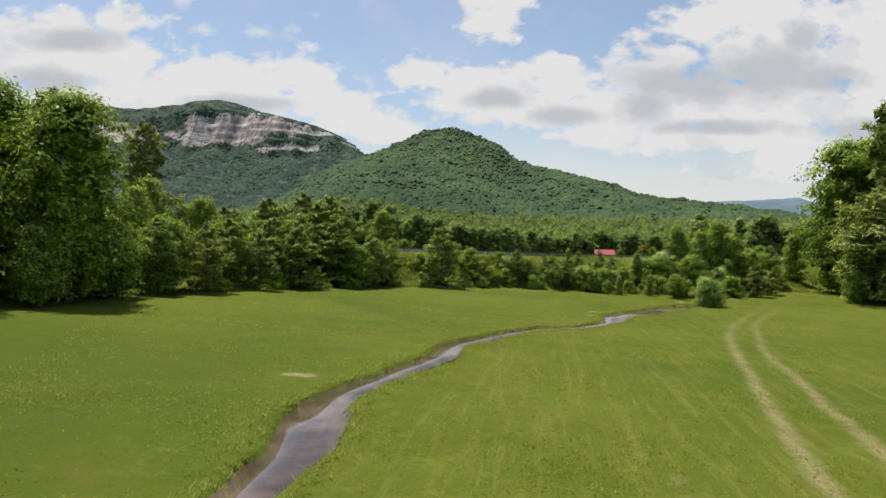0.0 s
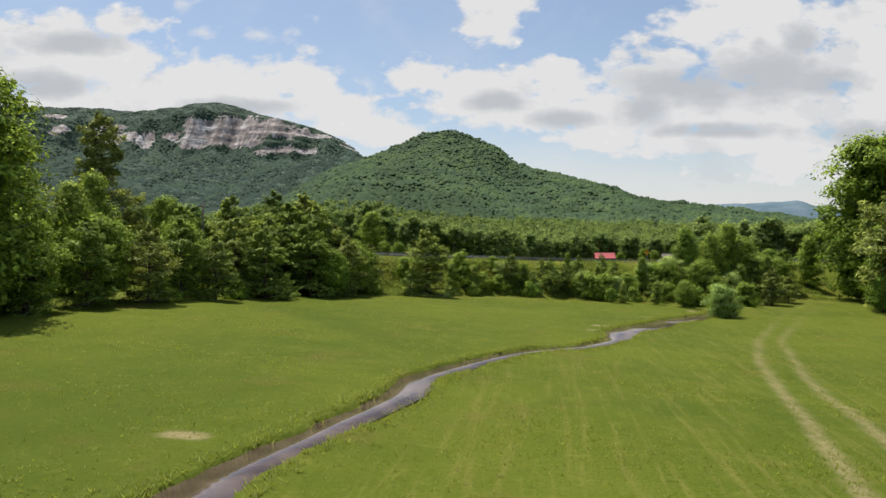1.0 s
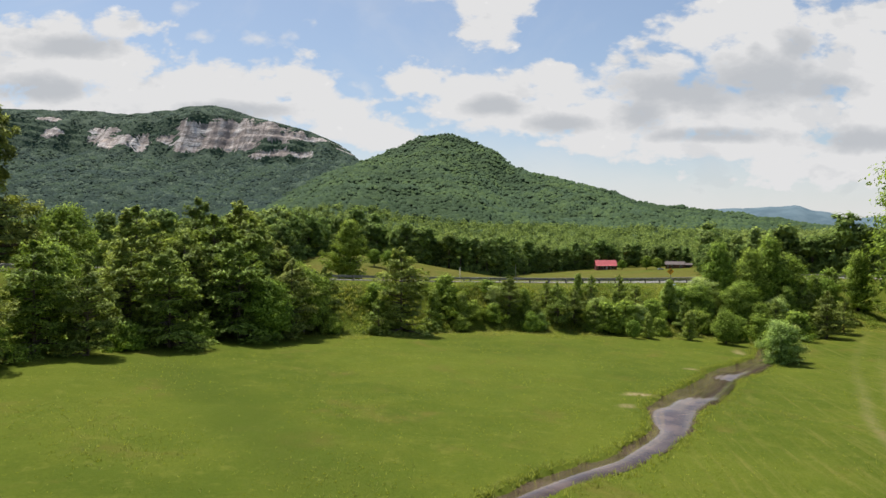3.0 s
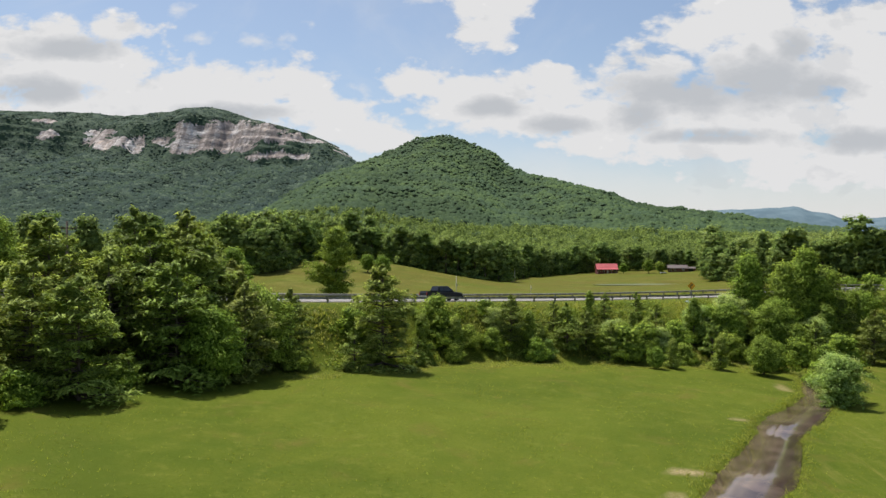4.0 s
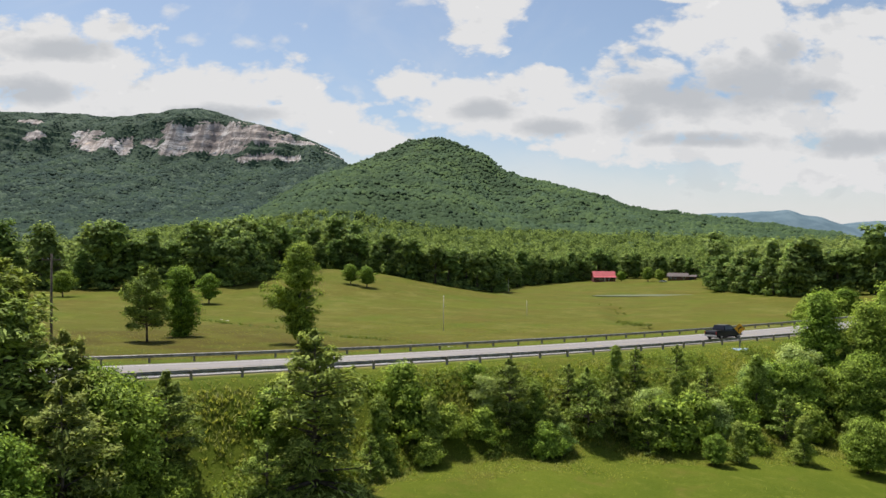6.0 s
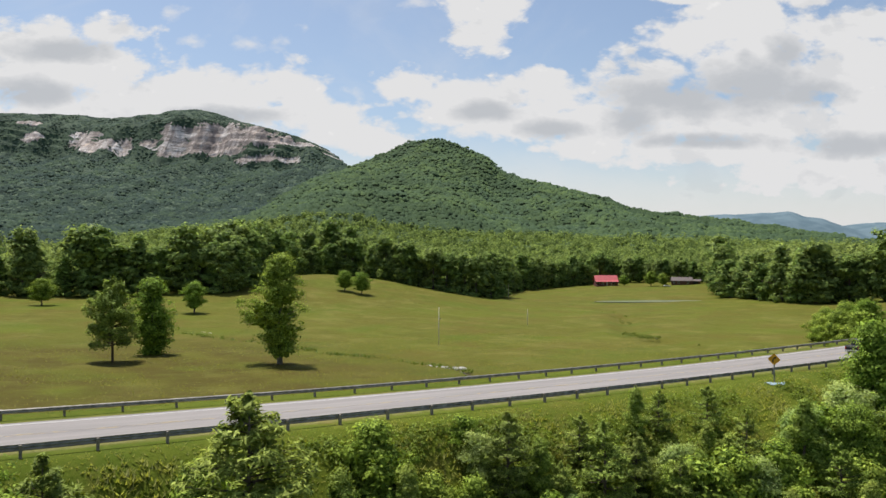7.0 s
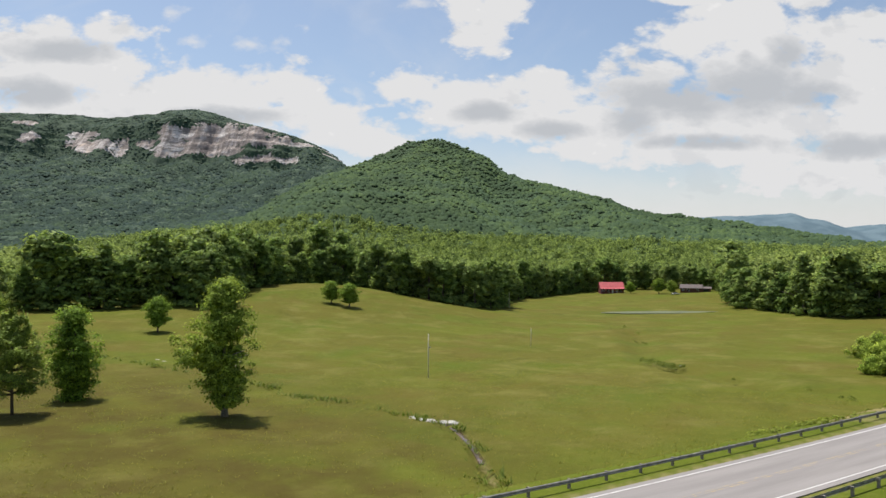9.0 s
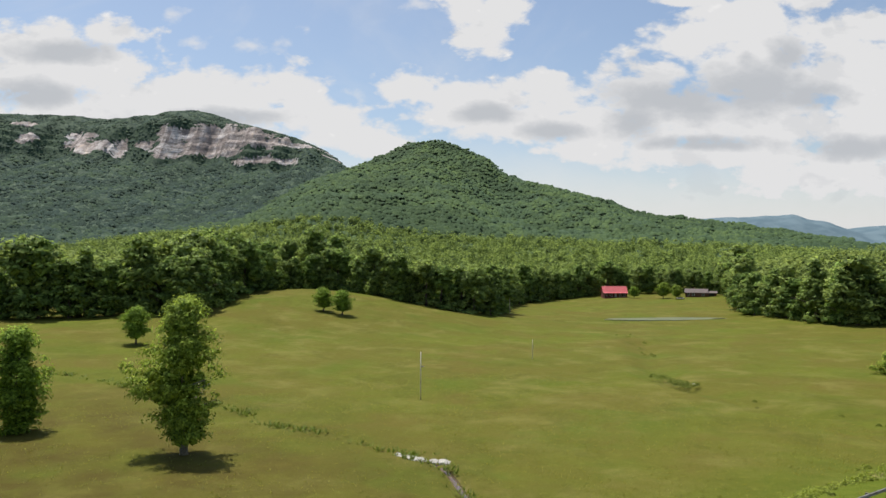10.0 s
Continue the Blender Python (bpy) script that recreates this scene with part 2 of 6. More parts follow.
def grass_material():
    m, t, b = material("grass", 0.85, 0.04)
    p = place(t)
    n1 = fbm(t, p, 0.035, 4.0, 0.6)
    n2 = fbm(t, p, 0.35, 5.0, 0.6)
    n3 = fbm(t, stretch(t, p, 3.4, 0.16, 1.0, -12), 0.6, 7.0, 0.68, 0.2)
    n4 = fbm(t, p, 6.0, 4.0, 0.65)
    c = mix(t, smooth(t, n1, 0.35, 0.65), GRASS[0], GRASS[1])
    c = mix(t, smooth(t, n2, 0.35, 0.75, 0.0, 0.55), c, GRASS[2])
    c = mix(t, mth(t, "MULTIPLY", smooth(t, n3, 0.48, 0.70, 0.0, 0.5), attribute(t, "mown")), c, GRASS[3])
    c = mix(t, mth(t, "MULTIPLY", attribute(t, "meadow"), smooth(t, fbm(t, p, 0.03, 6.0, 0.62, 0.4), 0.35, 0.62, 0.35, 1.0)), c, GRASS[4])
    drift = fbm(t, p, 0.032, 8.0, 0.68, 0.3)
    c = mix(t, mth(t, "MULTIPLY", attribute(t, "meadow"), smooth(t, drift, 0.52, 0.66, 0.0, 0.7)), c, (0.092, 0.124, 0.016))
    c = mix(t, mth(t, "MULTIPLY", attribute(t, "meadow"), smooth(t, drift, 0.48, 0.36, 0.0, 0.8)), c, (0.130, 0.102, 0.024))
    c = mix(t, mth(t, "MULTIPLY", attribute(t, "meadow"), smooth(t, fbm(t, p, 0.075, 8.0, 0.68, 0.2), 0.48, 0.70, 0.0, 0.7)), c, (0.200, 0.178, 0.052))
    c = mix(t, mth(t, "MULTIPLY", attribute(t, "meadow"), smooth(t, fbm(t, stretch(t, p, 1.0, 0.55), 0.11, 9.0, 0.7, 0.5), 0.50, 0.68, 0.0, 0.6)), c, (0.080, 0.082, 0.014))
    c = mix(t, smooth(t, n4, 0.3, 0.75, 0.0, 0.5), c, GRASS[5])
    c = mix(t, mth(t, "MULTIPLY", mth(t, "SUBTRACT", 1.0, attribute(t, "meadow")), smooth(t, fbm(t, p, 0.16, 8.0, 0.7, 0.3), 0.53, 0.70, 0.0, 0.55)), c, (0.150, 0.122, 0.030))
    c = mix(t, smooth(t, fbm(t, p, 0.9, 6.0, 0.7), 0.52, 0.70, 0.0, 0.4), c, (0.180, 0.190, 0.035))
    c = mix(t, mth(t, "MULTIPLY", attribute(t, "rank"), smooth(t, fbm(t, p, 0.28, 7.0, 0.7, 0.3), 0.34, 0.62, 0.45, 1.0)), c, (0.078, 0.064, 0.015))
    # shade over the near field, painted as a darker green
    c = mix(t, mth(t, "MULTIPLY", attribute(t, "shaded"), smooth(t, n2, 0.25, 0.7, 0.5, 1.0)), c, (0.058, 0.086, 0.010))
    soil = mix(t, smooth(t, n4, 0.3, 0.7), (0.22, 0.17, 0.075), (0.36, 0.30, 0.16))
    bare = mth(t, "MULTIPLY", attribute(t, "bare"), smooth(t, mth(t, "ADD", mth(t, "MULTIPLY", n2, 0.6), mth(t, "MULTIPLY", n4, 0.5)), 0.32, 0.62, 0.35, 1.0))
    c = mix(t, bare, c, soil)
    t.links.new(c, b.inputs["Base Color"])
    h = mth(t, "ADD", mth(t, "MULTIPLY", n4, 0.5), mth(t, "ADD", n2, mth(t, "MULTIPLY", fbm(t, p, 18.0, 3.0, 0.7), 0.35)))
    bump(t, b, h, 0.7, 0.18)
    return m


GRASS = [(0.076, 0.108, 0.011), (0.118, 0.148, 0.016), (0.140, 0.158, 0.020), (0.225, 0.205, 0.052), (0.122, 0.108, 0.021), (0.056, 0.080, 0.009)]
M_GRASS = grass_material()


def asphalt_material():
    m, t, b = material("asphalt", 0.85, 0.25)
    p = place(t, "UV")
    c = mix(t, smooth(t, fbm(t, stretch(t, p, 6.0, 0.06), 1.0, 5.0), 0.3, 0.7), (0.225, 0.208, 0.200), (0.29, 0.268, 0.256))
    c = mix(t, smooth(t, fbm(t, place(t), 30.0, 3.0), 0.35, 0.7, 0.0, 0.25), c, (0.15, 0.142, 0.138))
    t.links.new(c, b.inputs["Base Color"])
    bump(t, b, fbm(t, place(t), 60.0, 2.0), 0.3, 0.01)
    return m


def rock_material():
    m, t, b = material("cliff_rock", 0.85, 0.1)
    p = place(t)
    streak = fbm(t, stretch(t, p, 0.055, 0.010, 0.004), 1.0, 7.0, 0.68, 0.2)
    blotch = fbm(t, stretch(t, p, 0.010, 0.010, 0.020), 1.0, 7.0, 0.62, 0.5)
    c = mix(t, smooth(t, streak, 0.40, 0.62), (0.28, 0.235, 0.215), (0.54, 0.475, 0.44))
    c = mix(t, smooth(t, blotch, 0.48, 0.64, 0.0, 0.8), c, (0.74, 0.70, 0.675))
    c = mix(t, smooth(t, fbm(t, stretch(t, p, 0.012, 0.010, 0.016), 1.0, 5.0, 0.6, 0.4), 0.56, 0.68, 0.0, 0.6), c, (0.62, 0.48, 0.37))
    c = mix(t, smooth(t, fbm(t, stretch(t, p, 0.02, 0.02, 0.035), 1.0, 7.0, 0.7, 0.6), 0.57, 0.66, 0.0, 0.7), c, (0.15, 0.145, 0.12))
    crack = fbm(t, stretch(t, p, 0.010, 0.010, 0.075), 1.0, 6.0, 0.6, 1.2)
    c = mix(t, mth(t, "MULTIPLY", smooth(t, crack, 0.47, 0.50), smooth(t, crack, 0.56, 0.51, 0.0, 0.75)), c, (0.14, 0.12, 0.105))
    c = mix(t, smooth(t, fbm(t, stretch(t, p, 0.045, 0.006, 0.0015), 1.0, 6.0, 0.7), 0.50, 0.62, 0.0, 0.55), c, (0.20, 0.165, 0.15))
    t.links.new(c, b.inputs["Base Color"])
    bump(t, b, mth(t, "ADD", mth(t, "ADD", streak, blotch), crack), 0.7, 4.0)
    return m


def canopy_material(name, dark, lite, tall=6.0):
    m, t, b = material(name, 0.8, 0.1)
    p = place(t)
    c = mix(t, smooth(t, fbm(t, p, 0.075, 5.0, 0.72), 0.38, 0.62), dark, lite)
    # bluish dark patches painted in as shade in the forest
    c = mix(t, smooth(t, fbm(t, p, 0.018, 6.0, 0.65), 0.50, 0.68, 0.0, 0.65), c, tuple(0.62 * v + w for v, w in zip(dark, (0.0, 0.0, 0.006))))
    c = mix(t, smooth(t, fbm(t, p, 0.045, 4.0, 0.6), 0.56, 0.70, 0.0, 0.5), c, tuple(1.2 * v for v in lite))
    c = mix(t, smooth(t, fbm(t, p, 0.006, 5.0, 0.6), 0.42, 0.68, 0.0, 0.6), c, tuple(0.55 * a + 0.45 * d for a, d in zip(lite, dark)))
    c = mix(t, smooth(t, fbm(t, p, 0.35, 3.0, 0.7), 0.45, 0.7, 0.0, 0.55), c, tuple(0.55 * v for v in dark))
    t.links.new(c, b.inputs["Base Color"])
    bump(t, b, fbm(t, p, 0.3, 4.0, 0.7), 0.4, 2.0)
    return m


M_ASPHALT = asphalt_material()
M_ROCK = rock_material()
def crown_material(name, dark, lite, odd):
    m, t, b = material(name, 0.8, 0.05)
    g = t.nodes.new("ShaderNodeNewGeometry")
    c = mix(t, g.outputs["Random Per Island"], dark, lite)
    c = mix(t, smooth(t, fbm(t, place(t), 0.011, 6.0, 0.65), 0.42, 0.62), c, mix(t, g.outputs["Random Per Island"], odd, dark))
    c = mix(t, smooth(t, fbm(t, place(t), 0.22, 4.0, 0.7), 0.45, 0.7, 0.0, 0.5), c, tuple(0.7 * v for v in dark))
    # broad dark areas painted in for the shading of ridges and valleys
    c = mix(t, smooth(t, fbm(t, place(t), 0.0048, 7.0, 0.62, 0.4), 0.46, 0.60, 0.0, 0.7), c, tuple(0.72 * v for v in dark))
    t.links.new(c, b.inputs["Base Color"])
    up = t.nodes.new("ShaderNodeVectorMath")
    up.operation = "MULTIPLY_ADD"
    t.links.new(g.outputs["Normal"], up.inputs[0])
    up.inputs[1].default_value, up.inputs[2].default_value = (0.6, 0.6, 0.6), (0.0, 0.0, 0.45)
    unit = t.nodes.new("ShaderNodeVectorMath")
    unit.operation = "NORMALIZE"
    t.links.new(up.outputs[0], unit.inputs[0])
    t.links.new(unit.outputs[0], b.inputs["Normal"])
    return m


# haze is put into the hill and mountain greens as added blue
M_CROWN = crown_material("hazed_hill_crowns", (0.052, 0.088, 0.042), (0.094, 0.142, 0.050), (0.062, 0.100, 0.057))
M_CROWN_FAR_HAZED = crown_material("hazed_mountain_crowns", (0.033, 0.058, 0.044), (0.060, 0.094, 0.050), (0.038, 0.062, 0.054))
# surface under the crowns, coloured dark as the shade between them
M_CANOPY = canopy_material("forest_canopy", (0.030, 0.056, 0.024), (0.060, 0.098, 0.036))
M_CANOPY_FAR_HAZED = canopy_material("hazed_far_canopy", (0.036, 0.064, 0.044), (0.070, 0.106, 0.060))


def worn_paint(name, colour, gone):
    """Road paint worn through to the asphalt in places."""
    m, t, b = material(name, 0.8, 0.25)
    c = mix(t, smooth(t, fbm(t, place(t), 1.1, 7.0, 0.7), gone - 0.12, gone + 0.12), (0.26, 0.24, 0.23), colour)
    t.links.new(c, b.inputs["Base Color"])
    return m


M_BARK = plain("bark", (0.11, 0.085, 0.065), 0.9, 0, 0.35, 4.0)
M_PALE_BARK = plain("pale_bark", (0.24, 0.21, 0.17), 0.9, 0, 0.3, 4.0)
M_LEAF = leaves("broad_leaves", (0.040, 0.082, 0.012), (0.270, 0.370, 0.052), 0.2)
M_LEAF_YOUNG = leaves("young_leaves", (0.085, 0.145, 0.018), (0.30, 0.37, 0.075), 0.3)
M_LEAF_PALE = leaves("pale_leaves", (0.14, 0.21, 0.05), (0.38, 0.46, 0.16), 0.4)
M_LEAF_BRIGHT = leaves("bright_leaves", (0.060, 0.112, 0.014), (0.300, 0.390, 0.055), 0.18)
M_LEAF_EDGE = leaves("edge_leaves", (0.050, 0.090, 0.026), (0.225, 0.305, 0.074), 0.2, 0.7, 0.45, 0.06, 0.6)
M_NEEDLE = leaves("pine_needles", (0.040, 0.076, 0.009), (0.290, 0.360, 0.070), 0.18)
M_NEEDLE_DARK = leaves("dark_needles", (0.036, 0.064, 0.010), (0.250, 0.300, 0.065), 0.18)
M_TUFT = leaves("grass_blades", (0.095, 0.130, 0.012), (0.180, 0.205, 0.026), 0.35, 2.0, 0.45, 0.1)
M_WEED = leaves("bank_weeds", (0.130, 0.160, 0.026), (0.29, 0.285, 0.075), 0.5, 1.5, 0.45, 0.1)
M_FOREST = leaves("forest_leaves", (0.050, 0.084, 0.026), (0.185, 0.250, 0.066), 0.2, 0.9, 0.09, 0.02, 0.35)
M_WHITE = plain("white_paint", (0.78, 0.77, 0.74), 0.7, 0, 0.1, 2.0)
M_YELLOW = worn_paint("yellow_paint", (0.44, 0.34, 0.16), 0.55)
M_EDGE_LINE = worn_paint("edge_line_paint", (0.60, 0.59, 0.57), 0.35)
M_STEEL = plain("galvanised_steel", (0.30, 0.285, 0.265), 0.6, 0.45, 0.3, 2.0)
M_POST = plain("weathered_post", (0.24, 0.21, 0.18), 0.85, 0, 0.3, 6.0)
M_STONE = plain("stream_stone", (0.42, 0.40, 0.36), 0.85, 0, 0.3, 2.0)


def water_material():
    m, t, b = material("creek_water", 0.10, 0.42)
    p = place(t)
    c = mix(t, smooth(t, fbm(t, p, 0.5, 5.0), 0.35, 0.65), (0.075, 0.050, 0.040), (0.150, 0.105, 0.082))
    t.links.new(c, b.inputs["Base Color"])
    bump(t, b, fbm(t, stretch(t, p, 2.0, 1.2), 2.2, 4.0), 0.14, 0.04)
    return m


M_WATER = water_material()
M_POND = plain("pond_water", (0.13, 0.145, 0.080), 0.5, 0, 0.1, 0.2, 0.05)


# ---------------------------------------------------------------- building tools
def mesh(name, verts, faces, mats, index=None, shade=False, uv=None):
    me = bpy.data.meshes.new(name)
    me.from_pydata([tuple(v) for v in verts] if not isinstance(verts, np.ndarray) else verts.tolist(), [], faces if isinstance(faces, list) else faces.tolist())
    for m in mats if isinstance(mats, (list, tuple)) else [mats]:
        me.materials.append(m)
    if index is not None:
        me.polygons.foreach_set("material_index", np.asarray(index, dtype=np.int32))
    if shade:
        me.polygons.foreach_set("use_smooth", np.ones(len(me.polygons), dtype=bool))
    if uv is not None:
        layer = me.uv_layers.new(name="UVMap")
        loops = np.zeros(len(me.loops), dtype=np.int32)
        me.loops.foreach_get("vertex_index", loops)
        layer.data.foreach_set("uv", np.asarray(uv, dtype=np.float32)[loops].ravel())
    me.update()
    return me


def carry(me, **values):
    """Point attributes: one number or one direction a vertex."""
    for name, v in values.items():
        if v.ndim == 2:
            me.attributes.new(name, "FLOAT_VECTOR", "POINT").data.foreach_set("vector", v.astype(np.float32).ravel())
        else:
            me.attributes.new(name, "FLOAT", "POINT").data.foreach_set("value", v.astype(np.float32))
    return me


def part(name, data, parent, label="", at=None):
    ob = new(name, data)
    ob.parent = parent
    if at is not None:
        ob.matrix_basis = at
    if label:
        tagged(ob, label)
    return ob


class Shape:
    """Collects boxes, tubes and plates of one part."""

    def __init__(self):
        self.v, self.f = [], []

    def add(self, verts, faces):
        n = len(self.v)
        self.v += [tuple(p) for p in verts]
        self.f += [tuple(i + n for i in f) for f in faces]
        return self

    def box(self, lo, hi, m=None):
        v = [Vector((x, y, z)) for z in (lo[2], hi[2]) for y in (lo[1], hi[1]) for x in (lo[0], hi[0])]
        if m is not None:
            v = [m @ p for p in v]
        return self.add(v, [(0, 2, 3, 1), (4, 5, 7, 6), (0, 1, 5, 4), (2, 6, 7, 3), (0, 4, 6, 2), (1, 3, 7, 5)])

    def tube(self, points, radii, n=8):
        pts = [Vector(p) for p in points]
        rings = []
        for i, p in enumerate(pts):
            d = (pts[min(i + 1, len(pts) - 1)] - pts[max(i - 1, 0)]).normalized()
            a = d.cross(Vector((0.31, 0.9, 0.2))).normalized()
            b = d.cross(a)
            rings.append([p + (a * math.cos(k * math.tau / n) + b * math.sin(k * math.tau / n)) * radii[i] for k in range(n)])
        faces = [(i * n + k, i * n + (k + 1) % n, (i + 1) * n + (k + 1) % n, (i + 1) * n + k) for i in range(len(pts) - 1) for k in range(n)]
        faces += [tuple(range(n - 1, -1, -1)), tuple((len(pts) - 1) * n + k for k in range(n))]
        return self.add([p for r in rings for p in r], faces)

    def sweep(self, profile, length):
        """A closed profile in (y, z), drawn out along x."""
        n = len(profile)
        v = [(x, y, z) for x in (0, length) for y, z in profile]
        return self.add(v, [tuple(range(n - 1, -1, -1)), tuple(range(n, 2 * n))] + [(k, (k + 1) % n, n + (k + 1) % n, n + k) for k in range(n)])

    def made(self, name, mats, shade=False):
        return mesh(name, self.v, self.f, mats, shade=shade)


# ---------------------------------------------------------------- ground
ROAD_AT, ROAD_DIR, ROAD_N = (-4.2, 129.4), (0.743, 0.669), (-0.669, 0.743)
CREEK = [(-4.0, 6), (-4.05, 18.6), (-4.15, 23), (-4.85, 26.3), (-5.05, 30), (-3.9, 35.6), (-2.4, 43.5), (-2.5, 48), (-1.5, 51.0), (-0.4, 54), (1.2, 57.4), (4.7, 63.2), (6.8, 66.2), (10.0, 73),
         (11.0, 78.5), (12.9, 82.7), (15.1, 88), (17.0, 92.8), (19.0, 97.5), (22.2, 102.7), (25.4, 109.2), (28.2, 117.5), (29.2, 122), (28.3, 127), (25, 131)]
CREEK_WIDE = [1.1, 1.15, 1.5, 1.9, 1.4, 1.0, 1.2, 1.4, 1.3, 1.1, 1.0, 1.1, 1.0, 1.4, 2.6, 2.9, 2.4, 2.0, 2.9, 2.2, 1.9, 1.8, 1.7, 1.5, 1.4]
STREAM = [(-98, 236), (-78, 230), (-66, 223), (-43, 211), (-35, 201), (-22, 194), (-13, 186.5), (-8.7, 183), (-6.0, 174.5), (-3, 160), (-1, 150)]
HOLLOW = [(20, 397), (33, 343), (30, 300), (26.5, 276), (25, 258), (28, 247), (33, 232.5), (39, 219), (47, 208)]
TRACKS = [[(11.0, 16), (11.6, 23.4), (12.6, 30.5), (14.6, 42), (18.9, 65.4), (23.1, 80.4), (34, 110), (50, 145)], [(13.5, 18), (15.4, 29), (16.8, 39.3), (19.9, 59.3), (25.6, 82.3), (37, 111), (52, 143)]]


def resample(line, step, extra=None):
    """Points every step metres on a rounded line, with a second list carried along."""
    p = np.array(line, float)
    q = np.column_stack([p, np.array(extra, float)]) if extra is not None else p
    seg = np.r_[0, np.cumsum(np.hypot(*np.diff(p, axis=0).T))]
    s = np.arange(0, seg[-1], step)
    out = np.column_stack([np.interp(s, seg, q[:, k]) for k in range(q.shape[1])])
    for _ in range(3):
        out[1:-1] = 0.25 * out[:-2] + 0.5 * out[1:-1] + 0.25 * out[2:]
    return out


def away(x, y, line):
    """The distance of points from a line of points, and the nearest point's index."""
    best, which = np.full(x.shape, 1e9), np.zeros(x.shape, int)
    for i, p in enumerate(line):
        d = (x - p[0]) ** 2 + (y - p[1]) ** 2
        near = d < best
        best[near], which[near] = d[near], i
    return np.sqrt(best), which


def step01(v, lo, hi):
    t = np.clip((v - lo) / (hi - lo), 0, 1)
    return t * t * (3 - 2 * t)


def wave(x, y, size, seed=0):
    """Cheap rolling unevenness, about -1 to 1."""
    r = np.random.RandomState(seed)
    out = 0
    for k in range(7):
        a, ph, s = r.uniform(0, math.tau), r.uniform(0, math.tau), size * r.uniform(0.6, 1.7)
        out = out + np.sin((x * math.cos(a) + y * math.sin(a)) / s * math.tau + ph)
    return out / 3.0


def road_z(x):
    return 3.65 - 0.045 * (x + 4.2) + 0.00037 * np.clip(x, -60, 60) ** 2


def road_bank(s, r):
    """The carriageway leans away from the near field in the bend."""
    return -0.060 * np.clip(r, -5.6, 5.6) * np.interp(s, [-10, 60], [1.0, 0.3])


def across(x, y):
    """The place along the road and across it (beyond it is positive)."""
    dx, dy = x - ROAD_AT[0], y - ROAD_AT[1]
    return dx * ROAD_DIR[0] + dy * ROAD_DIR[1], dx * ROAD_N[0] + dy * ROAD_N[1]


def meadow_z(x, y):
    u, v = np.clip(x, -220, 220) / 100, (np.clip(y, 120, 620) - 300) / 100
    hill = np.exp(-((x + 88) ** 2) / 2 / 42.0**2 - (y - 392) ** 2 / 2 / 62.0**2)
    return -7.55 + 0.174 * u - 2.92 * v + 2.24 * u * u + 0.31 * u * v + 0.823 * v * v + 12.0 * hill


def bank_foot(s):
    """How far the road bank reaches towards the near field."""
    return np.interp(s, [-60, -40, -9, 6, 16, 34], [-12.5, -12.0, -11.6, -16.5, -21.0, -23.0])


def ground_z(x, y):
    x, y = np.asarray(x, float), np.asarray(y, float)
    front = 0.236 - 0.0666 * np.clip(x, -60, 60) - 0.01226 * np.clip(y, -40, 150)
    front = np.where(front < -2.6, -2.6 - (1 - np.exp((front + 2.6) / 1.2)) * 1.2, front)
    s, r = across(x, y)
    road = road_z(x) + road_bank(s, r)
    wide = np.where(r < 0, -bank_foot(s) - 4.6, 12.0)
    w = np.clip((np.abs(r) - 5.6) / wide, 0, 1)
    w = w * w * (3 - 2 * w)
    z = road * (1 - w) + np.where(r < 0, front, meadow_z(x, y)) * w
    rough = step01(np.abs(r), 6, 12)
    return z + rough * (0.10 * wave(x, y, 17, 3) + 0.05 * wave(x, y, 5.5, 4))


def axis(stops):
    """Grid lines: (start, spacing) pairs, the spacing growing smoothly from pair to pair."""
    out = [stops[0][0]]
    while out[-1] < stops[-1][0]:
        out.append(out[-1] + np.interp(out[-1], [a for a, _ in stops], [b for _, b in stops]))
    return np.array(out)


def grid_faces(nx, ny):
    i = (np.arange(ny - 1)[:, None] * nx + np.arange(nx - 1)[None, :]).ravel()
    return np.column_stack([i, i + 1, i + nx + 1, i + nx])


